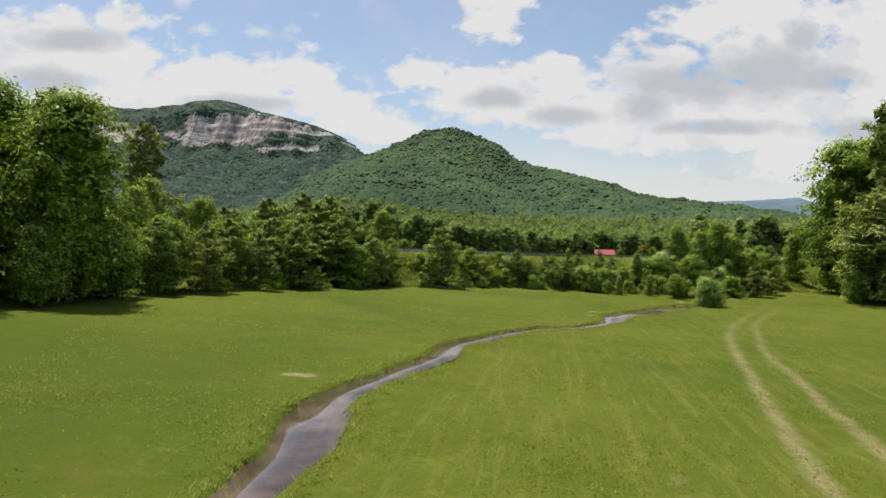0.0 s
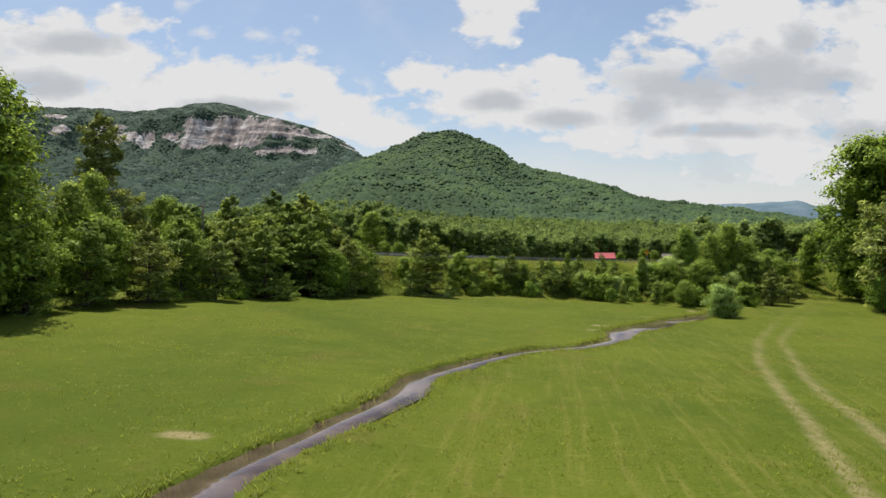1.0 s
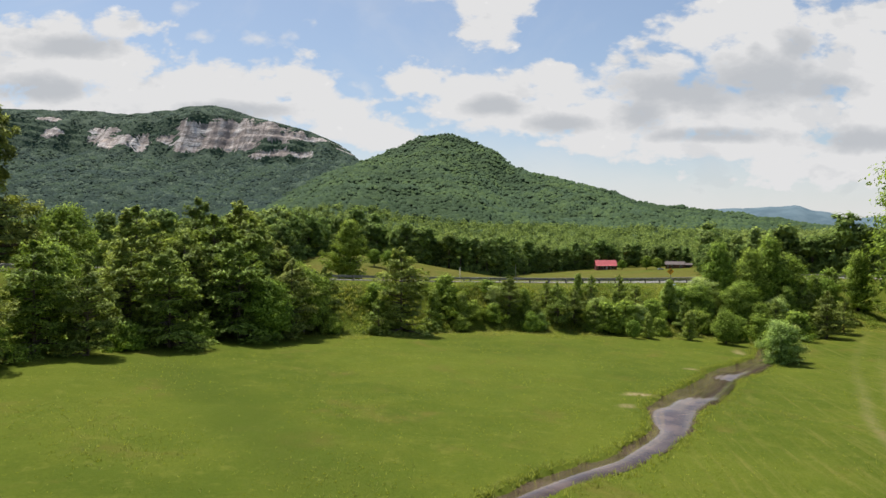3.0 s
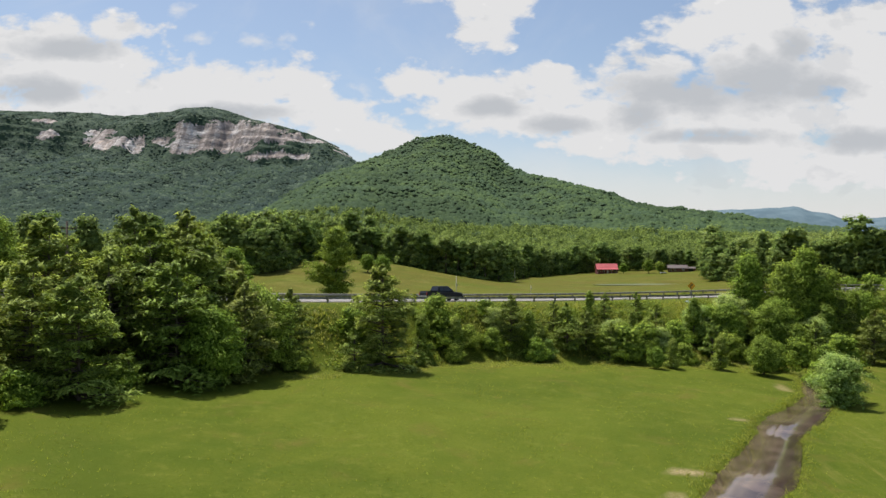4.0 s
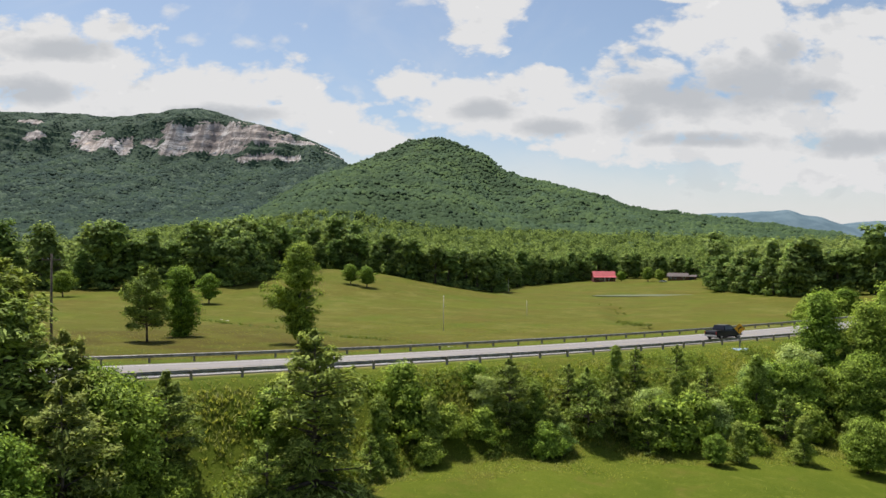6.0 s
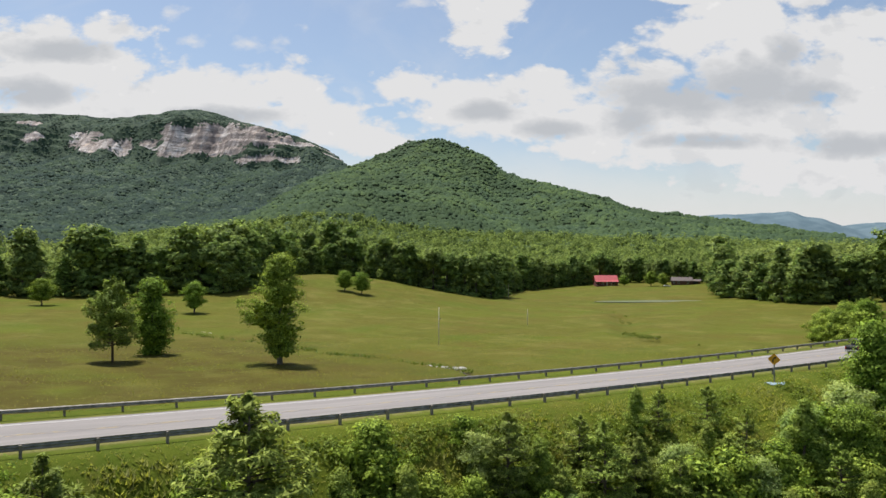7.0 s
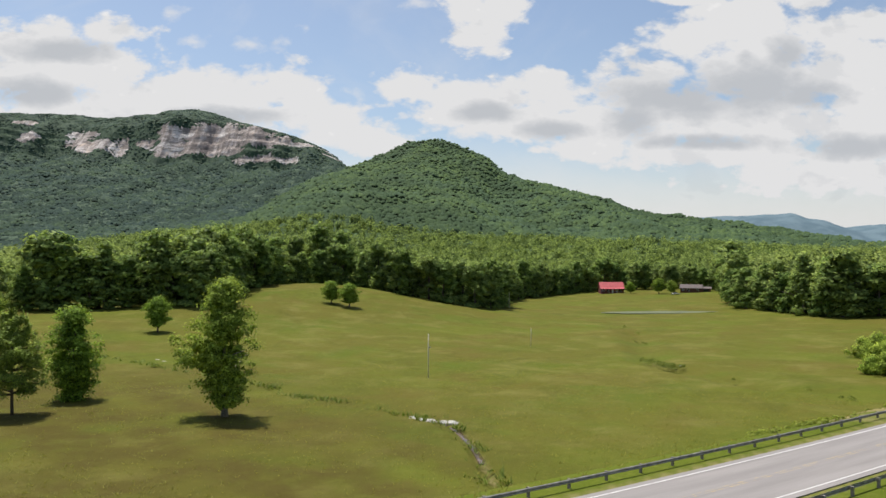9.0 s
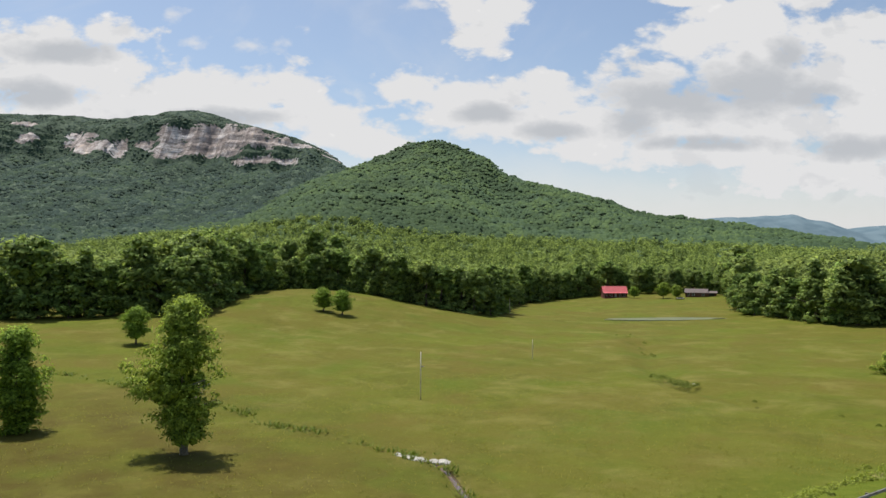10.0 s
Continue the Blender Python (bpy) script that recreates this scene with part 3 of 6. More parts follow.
def build_ground():
    xs = axis([(-3200, 300), (-300, 14), (-60, 1.8), (-12, 0.5), (-7.5, 0.18), (0, 0.18), (4, 0.4), (16, 0.4), (30, 0.7), (70, 1.8), (300, 14), (3200, 300)])
    ys = axis([(-400, 40), (0, 1.0), (14, 0.26), (50, 0.36), (60, 0.5), (100, 0.6), (135, 1.0), (260, 2.4), (620, 10), (4700, 250)])
    x, y = np.meshgrid(xs, ys)
    x, y = x.ravel(), y.ravel()
    z = ground_z(x, y)
    creek = resample(CREEK, 0.5, CREEK_WIDE)
    near = (x > -15) & (x < 40) & (y > 0) & (y < 140)
    d, k = away(x[near], y[near], creek)
    half = creek[k, 2] / 2 + 0.12 * wave(x[near], y[near], 2.1, 9)
    z[near] -= 0.40 * (1 - step01(d, half + 0.10, half + 0.26))
    z[near] += 0.03 * np.exp(-((d - half - 0.7) ** 2) / 0.18)
    bare = np.zeros(len(x))
    bare[near] = np.maximum(bare[near], 0.10 * (1 - step01(d, half + 0.1, half + 0.30)))
    st = resample(STREAM, 1.0)
    far = (x > -110) & (x < 30) & (y > 140) & (y < 250)
    d, k = away(x[far], y[far], st)
    z[far] -= 0.5 * (1 - step01(d, 0.2, 1.3))
    bare[far] = np.maximum(bare[far], 0.45 * np.interp(st[k, 1], [150, 160, 178, 186, 190], [0.2, 1, 1, 0.6, 0.25]) * (1 - step01(d, 0.15, 0.6)))
    ho = resample(HOLLOW, 2.0)
    far = (x > 5) & (x < 75) & (y > 215) & (y < 335)
    d, k = away(x[far], y[far], ho)
    z[far] -= 0.9 * (1 - step01(d, 0.5, 6.0))
    for line in TRACKS:
        tr = resample(line, 0.5)
        n = (x > 5) & (x < 60) & (y > 10) & (y < 150)
        d, k = away(x[n], y[n], tr)
        strong = np.interp(tr[k, 1], [15, 50, 80, 110], [0.78, 0.66, 0.34, 0.1])
        bare[n] = np.maximum(bare[n], strong * (1 - step01(d, 0.15, 0.55)))
    pond = np.hypot((x - 57) / 29, (y - 428 - 0.24 * (x - 57)) / 9)
    z = np.where(pond < 1.6, z * step01(pond, 1.0, 1.6) + (POND_Z + 0.5 * step01(pond, 0.8, 1.15) - 0.4) * (1 - step01(pond, 1.0, 1.6)), z)
    for px, py, rx, ry, amount in BARE:
        bare = np.maximum(bare, amount * (1 - step01(np.hypot((x - px) / rx, (y - py) / ry) + 0.25 * wave(x, y, 2.3, 5), 0.5, 1.1)))
    s, r = across(x, y)
    bare = np.maximum(bare, 0.6 * np.exp(-((np.abs(r) - 3.7) ** 2) / 0.1))
    mown = ((r < -16) & (x > -20)) * step01(x - np.interp(y, creek[:, 1], creek[:, 0]), 0.5, 4.0)
    meadow = step01(r, 8, 30)
    verts = np.column_stack([x, y, z])
    rank = step01(r, 6, 22) * (1 - step01(r, 80, 125)) * (1 - step01(s, 5, 50)) * np.clip(0.8 + 0.5 * wave(x, y, 13, 91), 0, 1)
    # where shade is painted on: near left corner, a diagonal band, near right
    shaded = (1 - step01(x, -13, -4)) * (1 - step01(y, 26, 52)) * 0.75
    band = np.abs(y - (72 - 1.15 * (x + 16))) / 5.5
    shaded = np.maximum(shaded, 0.6 * (1 - step01(band, 0.2, 1.0)) * step01(x, -30, -18) * (1 - step01(x, -8, 2)))
    shaded = np.maximum(shaded, 0.6 * step01(x, 20, 34) * (1 - step01(y, 60, 90)) * (r < -16))
    me = mesh("ground", verts, grid_faces(len(xs), len(ys)), M_GRASS, shade=True)
    for name, v in (("bare", bare), ("mown", mown), ("meadow", meadow), ("rank", rank), ("shaded", shaded)):
        me.attributes.new(name, "FLOAT", "POINT").data.foreach_set("value", v.astype(np.float32))
    tagged(new("ground", me), "rolling green pasture, mown in the front and meadow behind", "ground", kind="structure")


POND_Z = -9.1
BARE = [(-7.8, 33.8, 0.9, 0.6, 0.9), (9.3, 82.0, 1.2, 0.8, 0.9), (8.2, 78.2, 0.8, 0.6, 0.7), (15.9, 96.6, 1.0, 0.5, 1.0), (24.0, 113.5, 0.8, 2.0, 0.7), (27.6, 168.8, 4, 3.5, 0.75), (32.5, 173.5, 5, 3.5, 0.8), (38, 181, 5, 3, 0.7), (28, 173, 4, 2.5, 0.7), (33, 178, 5, 2.5, 0.8), (68, 190, 5, 3, 0.9), (74, 197, 6, 4, 1.0), (12, 20, 0.5, 3, 0.5), (7.2, 20, 0.4, 3.5, 0.4)]
build_ground()


def ribbon(line, half, lift, mats, name, follow=None):
    """A strip along a line, with a little thickness seen at its edge."""
    p = np.array(line)
    d = np.gradient(p[:, :2], axis=0)
    d /= np.linalg.norm(d, axis=1)[:, None]
    side = np.column_stack([-d[:, 1], d[:, 0]])
    h = np.asarray(half)[:, None] if np.ndim(half) else half
    a, b = p[:, :2] - side * h, p[:, :2] + side * h
    z = follow(p[:, 0], p[:, 1]) + lift
    n = len(p)
    verts = np.vstack([np.column_stack([a, z]), np.column_stack([b, z]), np.column_stack([a, z - 0.02]), np.column_stack([b, z - 0.02])])
    i = np.arange(n - 1)
    faces = np.vstack([np.column_stack([i, i + 1, n + i + 1, n + i]), np.column_stack([2 * n + i, 2 * n + i + 1, i + 1, i]), np.column_stack([n + i, n + i + 1, 3 * n + i + 1, 3 * n + i])])
    return mesh(name, verts, faces, mats, shade=True)


def creek_level(x, y):
    z = np.pad(ground_z(x, y), 7, mode="edge")
    return np.convolve(z, np.ones(15) / 15, mode="valid") - 0.07


def build_creek():
    c = resample(CREEK, 0.5, CREEK_WIDE)
    c = c[c[:, 1] < 119]
    tagged(new("water", ribbon(c, c[:, 2] / 2 + 0.48, 0.0, M_WATER, "water", creek_level)), "shallow brown creek winding through the grass", "creek", kind="structure")
    s = resample(STREAM, 1.0)
    s = s[(s[:, 1] > 166) & (s[:, 1] < 184)]
    tagged(new("water_stream", ribbon(s, 0.35, -0.36, M_WATER, "water_stream", ground_z)), "narrow stream crossing the meadow", "stream", kind="structure")
    a = np.linspace(0, math.tau, 40)[:-1]
    v = [(57 + 25 * math.cos(t) * (1 + 0.1 * math.sin(3 * t) + 0.06 * math.sin(8 * t + 1)), 428 + 6.5 * math.sin(t) + 6 * math.cos(t), 0) for t in a]
    z = POND_Z
    s = Shape().add([(x, y, z) for x, y, _ in v] + [(x, y, z - 3) for x, y, _ in v], [tuple(range(39))] + [(k, 39 + k, 39 + (k + 1) % 39, (k + 1) % 39) for k in range(39)])
    tagged(new("water_pond", s.made("water_pond", M_POND)), "flat pond in the far meadow before the houses", "pond", kind="structure")


build_creek()


# ---------------------------------------------------------------- road
def on_road(s, r):
    x, y = ROAD_AT[0] + s * ROAD_DIR[0] + r * ROAD_N[0], ROAD_AT[1] + s * ROAD_DIR[1] + r * ROAD_N[1]
    return x, y, float(road_z(x) + road_bank(s, r))


def road_strip(name, r0, r1, lift, mat, s0=-150, s1=190, thick=0.0):
    s = np.arange(s0, s1, 2.0)
    rows = []
    for r, dz in ((r0, -thick), (r0, 0), (r1, 0), (r1, -thick)):
        x, y = ROAD_AT[0] + s * ROAD_DIR[0] + r * ROAD_N[0], ROAD_AT[1] + s * ROAD_DIR[1] + r * ROAD_N[1]
        rows.append(np.column_stack([x, y, road_z(x) + road_bank(s, r) + lift + dz]))
    n = len(s)
    i = np.arange(n - 1)
    faces = np.vstack([np.column_stack([k * n + i, k * n + i + 1, (k + 1) * n + i + 1, (k + 1) * n + i]) for k in range(3)])
    uv = np.vstack([np.column_stack([np.full(n, r / 6), s]) for r in (r0, r0, r1, r1)])
    return mesh(name, np.vstack(rows), faces, mat, uv=uv)


def build_road():
    tagged(new("road", road_strip("road", -3.45, 3.45, 0.07, M_ASPHALT, thick=0.2)), "two-lane road of pale worn asphalt", "road", kind="structure")
    for name, r, w, m in (("road_edge_line_1", -2.9, 0.05, M_EDGE_LINE), ("road_edge_line_2", 2.9, 0.05, M_EDGE_LINE), ("road_centre_line_1", -0.12, 0.05, M_YELLOW), ("road_centre_line_2", 0.12, 0.05, M_YELLOW)):
        tagged(new(name, road_strip(name, r - w, r + w, 0.078, m, thick=0.006)), "painted line on the road", "road marking", kind="structure")


build_road()


def guardrail(r, face):
    """A run of steel guardrail: one beam, and a post every 3.8 m."""
    root = tagged(new("guardrail"), "galvanised steel guardrail on short posts beside the road", "guardrail", "guardrails along the road")
    s = np.arange(-120, 150, 3.81)
    prof = [(a / METRE, b / METRE) for a, b in ((0.00, 0.42), (0.06, 0.46), (0.06, 0.51), (0.0, 0.565), (0.06, 0.62), (0.06, 0.67), (0.0, 0.72), (-0.012, 0.72), (0.045, 0.66), (0.045, 0.63), (-0.014, 0.565), (0.045, 0.50), (0.045, 0.47), (-0.012, 0.42))]
    verts, faces, n = [], [], len(prof)
    for q in s:
        for a, b in prof:
            x, y, z = on_road(q, r + a * face)
            verts.append((x, y, z + b))
    for i in range(len(s) - 1):
        faces += [(i * n + k, i * n + (k + 1) % n, (i + 1) * n + (k + 1) % n, (i + 1) * n + k) for k in range(n)]
    part("beam", mesh("beam", verts, faces, M_STEEL), root)
    post = Shape().box((-0.063, -0.084, -0.4), (0.063, 0.084, 0.59)).box((-0.042, 0.084, 0.38), (0.042, 0.168, 0.57)).made("post", M_POST)
    for q in np.arange(-118, 146, 3.81 / METRE):
        x, y, z = on_road(q, r - face * 0.178)
        part("post", post, root, at=pose(x, y, z, 0, 0, math.degrees(math.atan2(ROAD_DIR[1], ROAD_DIR[0])) + (0 if face > 0 else 180)))
    return root


guardrail(-4.85, 1)
guardrail(4.85, -1)


# ---------------------------------------------------------------- mountains
def crowns(name, x, y, z, size, seed, mat, label):
    """Far woods: a rough little dome for every tree, too many to count."""
    r = np.random.RandomState(seed)
    n, k = len(x), 5
    a = np.arange(k) * math.tau / k
    a = a[None, :] + r.uniform(0, math.tau, (n, 1))
    v = np.empty((n, 2 * k + 1, 3))
    low = size[:, None] * r.uniform(0.8, 1.25, (n, k))
    mid = size[:, None] * r.uniform(0.45, 0.9, (n, k))
    v[:, :k] = np.stack([x[:, None] + np.cos(a) * low, y[:, None] + np.sin(a) * low, (z - 0.25 * size)[:, None] + 0 * a], axis=2)
    v[:, k : 2 * k] = np.stack([x[:, None] + np.cos(a + 0.45) * mid, y[:, None] + np.sin(a + 0.45) * mid, (z + 0.34 * size)[:, None] + size[:, None] * r.uniform(-0.2, 0.2, (n, k))], axis=2)
    v[:, 2 * k] = np.column_stack([x + r.normal(0, 0.2, n) * size, y + r.normal(0, 0.2, n) * size, z + 0.58 * size * r.uniform(0.8, 1.25, n)])
    one = []
    for i in range(k):
        j = (i + 1) % k
        one += [(i, j, k + i), (j, k + j, k + i), (k + i, k + j, 2 * k)]
    f = (np.arange(n)[:, None, None] * (2 * k + 1) + np.array(one)[None]).reshape(-1, 3)
    tagged(new(name, mesh(name, v.reshape(-1, 3), f, mat, shade=True)), label, "forest", kind="stuff")


def strewn(x0, x1, y0, y1, gap, seed):
    r = np.random.RandomState(seed)
    x, y = np.meshgrid(np.arange(x0, x1, gap), np.arange(y0, y1, gap))
    return (x + r.uniform(-0.5, 0.5, x.shape) * gap).ravel(), (y + r.uniform(-0.5, 0.5, x.shape) * gap).ravel(), r


def table(x, pairs):
    xs, zs = zip(*pairs)
    out = np.interp(x, xs, zs)
    return (2 * out + np.interp(x - 10, xs, zs) + np.interp(x + 10, xs, zs)) / 4


HILL_RIDGE = [(-1300, 30), (-900, 80), (-640, 145), (-522, 194), (-439, 227), (-394, 245), (-324, 275), (-275, 290), (-234, 295), (-199, 289), (-158, 272), (-118, 259), (-90, 242), (-74, 217), (-23, 197), (83, 170), (149, 155), (201, 140), (227, 125), (253, 117), (343, 108), (419, 98), (507, 85), (594, 70), (655, 55), (716, 44), (900, 10), (1200, 0)]
ROCK_RIDGE = [(-2300, 380), (-1737, 467), (-1637, 470), (-1537, 470), (-1419, 465), (-1340, 455), (-1263, 449), (-1186, 459), (-1129, 472), (-1062, 474), (-996, 463), (-921, 438), (-847, 415), (-773, 392), (-699, 368), (-627, 337), (-590, 311), (-563, 283), (-412, 224), (-100, 120), (300, 40)]


def hill_z(x, y):
    top = table(x, HILL_RIDGE) - 5
    t = np.clip((y - 640) / (1870 - 640), 0, 1)
    rise = 0.40 * t + 0.60 * t ** 2.1
    back = np.clip((y - 1870) / 900, 0, 1)
    spur = 1 + 0.15 * np.sin(x / 95 + 1.2 * np.sin(y / 260)) * np.sin(math.pi * t) + 0.08 * np.sin(x / 41 + y / 130) * np.sin(math.pi * t)
    return -6 + (top + 6) * rise * spur * (1 - back ** 1.5)


def build_hill():
    xs, ys = np.arange(-1300, 1200, 12.0), axis([(640, 10), (1300, 12), (1900, 14), (2500, 60)])
    x, y = np.meshgrid(xs, ys)
    x, y = x.ravel(), y.ravel()
    z = hill_z(x, y) + 3.0 * wave(x, y, 60, 8)
    faces = grid_faces(len(xs), len(ys))
    tagged(new("hill", mesh("hill", np.column_stack([x, y, z]), faces, M_CANOPY)), "cone-shaped hill covered in green broadleaf forest", "hill", kind="structure")


def build_hill_woods():
    x, y, r = strewn(-760, 900, 860, 1890, 7.4, 5)
    keep = (x < 0.52 * y) & (x > -0.30 * y - 220)
    x, y = x[keep], y[keep]
    size = np.exp(r.normal(1.50, 0.24, len(x))) * np.interp(y, [860, 1890], [1.15, 0.95])
    crowns("hill_woods", x, y, hill_z(x, y) + 3.0 * wave(x, y, 60, 8) + r.uniform(-1.5, 3, len(x)), size, 15, M_CROWN, "green broadleaf woods covering the hill")


def rock_z(x, y):
    """Slope, then the cliff band, then the wooded top."""
    top = table(x, ROCK_RIDGE) - 5
    foot = np.interp(x, [-1700, -1516, -1341, -1110, -1034, -951, -836, -771, -610, -491], [305, 300, 286, 273, 266, 271, 262, 247, 245, 240])
    foot = np.minimum(foot + 5 * np.sin(x / 52) + 4 * np.sin(x / 19 + 2), top - 6)
    lip = np.interp(x, [-1700, -1598, -1487, -1413, -1268, -1161, -1108, -1003, -881, -778, -710, -643, -576, -526, -400], [430, 424, 398, 396, 383, 388, 400, 413, 400, 377, 359, 340, 311, 265, 216])
    lip = np.clip(lip, foot + 2, top - 3)
    edge = 2060 + 22 * np.sin(x / 83) + 15 * np.sin(x / 37 + 1) + 8 * np.sin(x / 13.5)
    t = np.clip((y - 900) / (edge - 900), 0, 1)
    low = -6 + (foot + 6) * (0.5 * t + 0.5 * t ** 2.0) * (1 + 0.07 * np.sin(x / 110 + 1.7 * np.sin(y / 300)) * np.sin(math.pi * t))
    c = np.clip((y - edge) / 105, 0, 1)
    ledge = np.clip(0.55 + 0.6 * np.sin(x / 130 + 1.0), 0.15, 1)
    steps = c + 0.07 * np.sin(math.pi * c) * np.sin(x / 140) + 0.026 * ledge * np.sin(2 * math.pi * (4.5 * c + 0.5 * np.sin(x / 90))) * np.sin(math.pi * c)
    cliff = foot + (lip - foot) * np.clip(steps, 0, 1)
    u = np.clip((y - edge - 105) / 200, 0, 1)
    up = lip + (top - lip) * np.sin(u * math.pi / 2)
    z = np.where(y < edge, low, np.where(y < edge + 105, cliff, up))
    return np.where(y > 2345, z - (y - 2345) * 0.25, z), c


# bare granite on the mountain's face: middle across, middle height, half width, half height
OUTCROPS = [(-1010, 362, 84, 30), (-917, 364, 104, 40), (-807, 350, 86, 38), (-728, 332, 54, 20), (-1027, 311, 44, 33), (-967, 320, 70, 28), (-866, 308, 70, 20), (-791, 272, 38, 15), (-741, 277, 42, 14), (-667, 272, 38, 13), (-618, 322, 70, 8),
            (-564, 300, 30, 8), (-1349, 366, 32, 16), (-1313, 337, 56, 24), (-1248, 318, 56, 24), (-1173, 318, 32, 29), (-1287, 361, 34, 13), (-1483, 356, 34, 22), (-1533, 409, 38, 9), (-1100, 330, 34, 16)]


def build_rock_mountain():
    xs, ys = np.arange(-2300, 300, 8.0), axis([(900, 9), (1500, 7), (2020, 4), (2030, 2.6), (2185, 2.6), (2200, 6), (2345, 8), (2500, 40), (2800, 60)])
    x, y = np.meshgrid(xs, ys)
    nx = len(xs)
    x, y = x.ravel(), y.ravel()
    z, c = rock_z(x, y)
    field = np.full(x.shape, -2.0)
    for ox, oz, ow, oh in OUTCROPS:
        field = np.maximum(field, 1 - np.hypot((x - ox) / ow, (z - oz) / oh))
    field += 0.30 * wave(x, z * 2.2, 60, 21) * 0.6 + 0.22 * wave(x, z * 2.5, 24, 22) + 0.14 * wave(x, z * 2, 11, 23)
    rock = (field > 0.03) & (c > 0.005) & (y < 2345)
    soft = rock.astype(float).reshape(len(ys), nx)
    z = z + np.where(rock, 1.6 * wave(x, z * 0.3, 16, 6) + 0.8 * wave(x, z * 0.2, 7, 7), 2.0 * wave(x, y, 50, 12))
    tx, ty, r = strewn(-1900, -250, 1000, 2360, 8.8, 6)
    tz, tc = rock_z(tx, ty)
    col, row = np.clip(np.round((tx + 2300) / 8.0).astype(int), 0, nx - 1), np.clip(np.searchsorted(ys, ty), 0, len(ys) - 1)
    keep = (soft[row, col] < 0.5) & (tx < -0.18 * ty + 60) & (tx > -0.86 * ty)
    tx, ty, tz, tc = tx[keep], ty[keep], tz[keep], tc[keep]
    size = np.exp(r.normal(1.62, 0.24, len(tx))) * np.where(tc > 0.01, 0.72, 1.0)
    crowns("mountain_woods", tx, ty, tz + r.uniform(-1.5, 2, len(tx)) * np.where(tc > 0.01, 0.4, 1.0), size, 16, M_CROWN_FAR_HAZED, "dark green woods on the mountain's slopes, tinted blue for haze")
    faces = grid_faces(nx, len(ys))
    kind = soft.ravel()[faces].mean(axis=1) > 0.5
    me = mesh("mountain", np.column_stack([x, y, z]), faces, [M_CANOPY_FAR_HAZED, M_ROCK], kind.astype(int))
    tagged(new("mountain", me), "long flat-topped mountain with pale streaked granite cliffs above forest", "mountain", kind="structure")


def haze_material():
    m, t, b = material("hazed_glowing_ridge", 1.0, 0.0)
    # air haze is put into the blue colour and a weak glow
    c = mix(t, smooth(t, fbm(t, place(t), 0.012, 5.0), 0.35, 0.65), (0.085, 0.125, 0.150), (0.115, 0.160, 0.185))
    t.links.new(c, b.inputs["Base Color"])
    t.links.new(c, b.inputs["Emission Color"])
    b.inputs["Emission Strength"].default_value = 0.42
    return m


def build_far_ridge():
    xs, ys = np.arange(250, 2600, 22.0), np.arange(3250, 3950, 40.0)
    x, y = np.meshgrid(xs, ys)
    x, y = x.ravel(), y.ravel()
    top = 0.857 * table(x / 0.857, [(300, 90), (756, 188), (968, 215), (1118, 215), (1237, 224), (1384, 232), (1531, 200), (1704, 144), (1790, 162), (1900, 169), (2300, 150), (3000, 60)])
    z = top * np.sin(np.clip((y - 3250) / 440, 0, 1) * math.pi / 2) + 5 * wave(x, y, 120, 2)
    tagged(new("backdrop_ridge", mesh("backdrop_ridge", np.column_stack([x, y, z]), grid_faces(len(xs), len(ys)), haze_material(), shade=True)), "ridge on the horizon with blue haze in its colour and glow", "ridge", kind="structure")


build_hill()
build_hill_woods()
build_rock_mountain()
build_far_ridge()


# ---------------------------------------------------------------- trees
def quads(centres, normals, length, width, rng, ragged=0.35):
    """Leaf sprays: one bent quad a centre, facing about its normal."""
    n = len(centres)
    nrm = normals + rng.normal(0, ragged, (n, 3))
    nrm /= np.linalg.norm(nrm, axis=1)[:, None] + 1e-9
    a = np.cross(nrm, rng.normal(0, 1, (n, 3)))
    a /= np.linalg.norm(a, axis=1)[:, None] + 1e-9
    b = np.cross(nrm, a)
    ln, wd = (length * rng.uniform(0.6, 1.35, n))[:, None], (width * rng.uniform(0.6, 1.35, n))[:, None]
    v = np.empty((n, 4, 3))
    v[:, 0], v[:, 1] = centres - a * ln, centres - b * wd * rng.uniform(0.5, 1.0, (n, 1)) + nrm * wd * 0.25
    v[:, 2], v[:, 3] = centres + a * ln, centres + b * wd * rng.uniform(0.5, 1.0, (n, 1)) + nrm * wd * 0.25
    return v.reshape(-1, 3), np.arange(4 * n).reshape(n, 4)


def wooden(height, top, radius, rng, limbs, lean=0.02, spread=0.5, low=0.25):
    s = Shape()
    pts = [(rng.normal(0, lean) * height * t, rng.normal(0, lean) * height * t, height * top * t) for t in np.linspace(0, 1, 7)]
    pts[0] = (0, 0, -0.4)
    s.tube(pts, [radius * (1.35 if k == 0 else 1) * (1 - 0.86 * k / 6) for k in range(7)], 8)
    for k in range(limbs):
        t = rng.uniform(low, 0.9)
        p = Vector(pts[0]).lerp(Vector(pts[-1]), t)
        a = rng.uniform(0, math.tau)
        ln = height * spread * (1.05 - t) * rng.uniform(0.5, 0.9)
        mid = p + Vector((math.cos(a) * ln * 0.5, math.sin(a) * ln * 0.5, ln * 0.30))
        end = p + Vector((math.cos(a) * ln, math.sin(a) * ln, ln * 0.45))
        r = radius * (1 - 0.8 * t) * 0.45
        s.tube([p, mid, end], [r, r * 0.65, r * 0.25], 5)
    return s


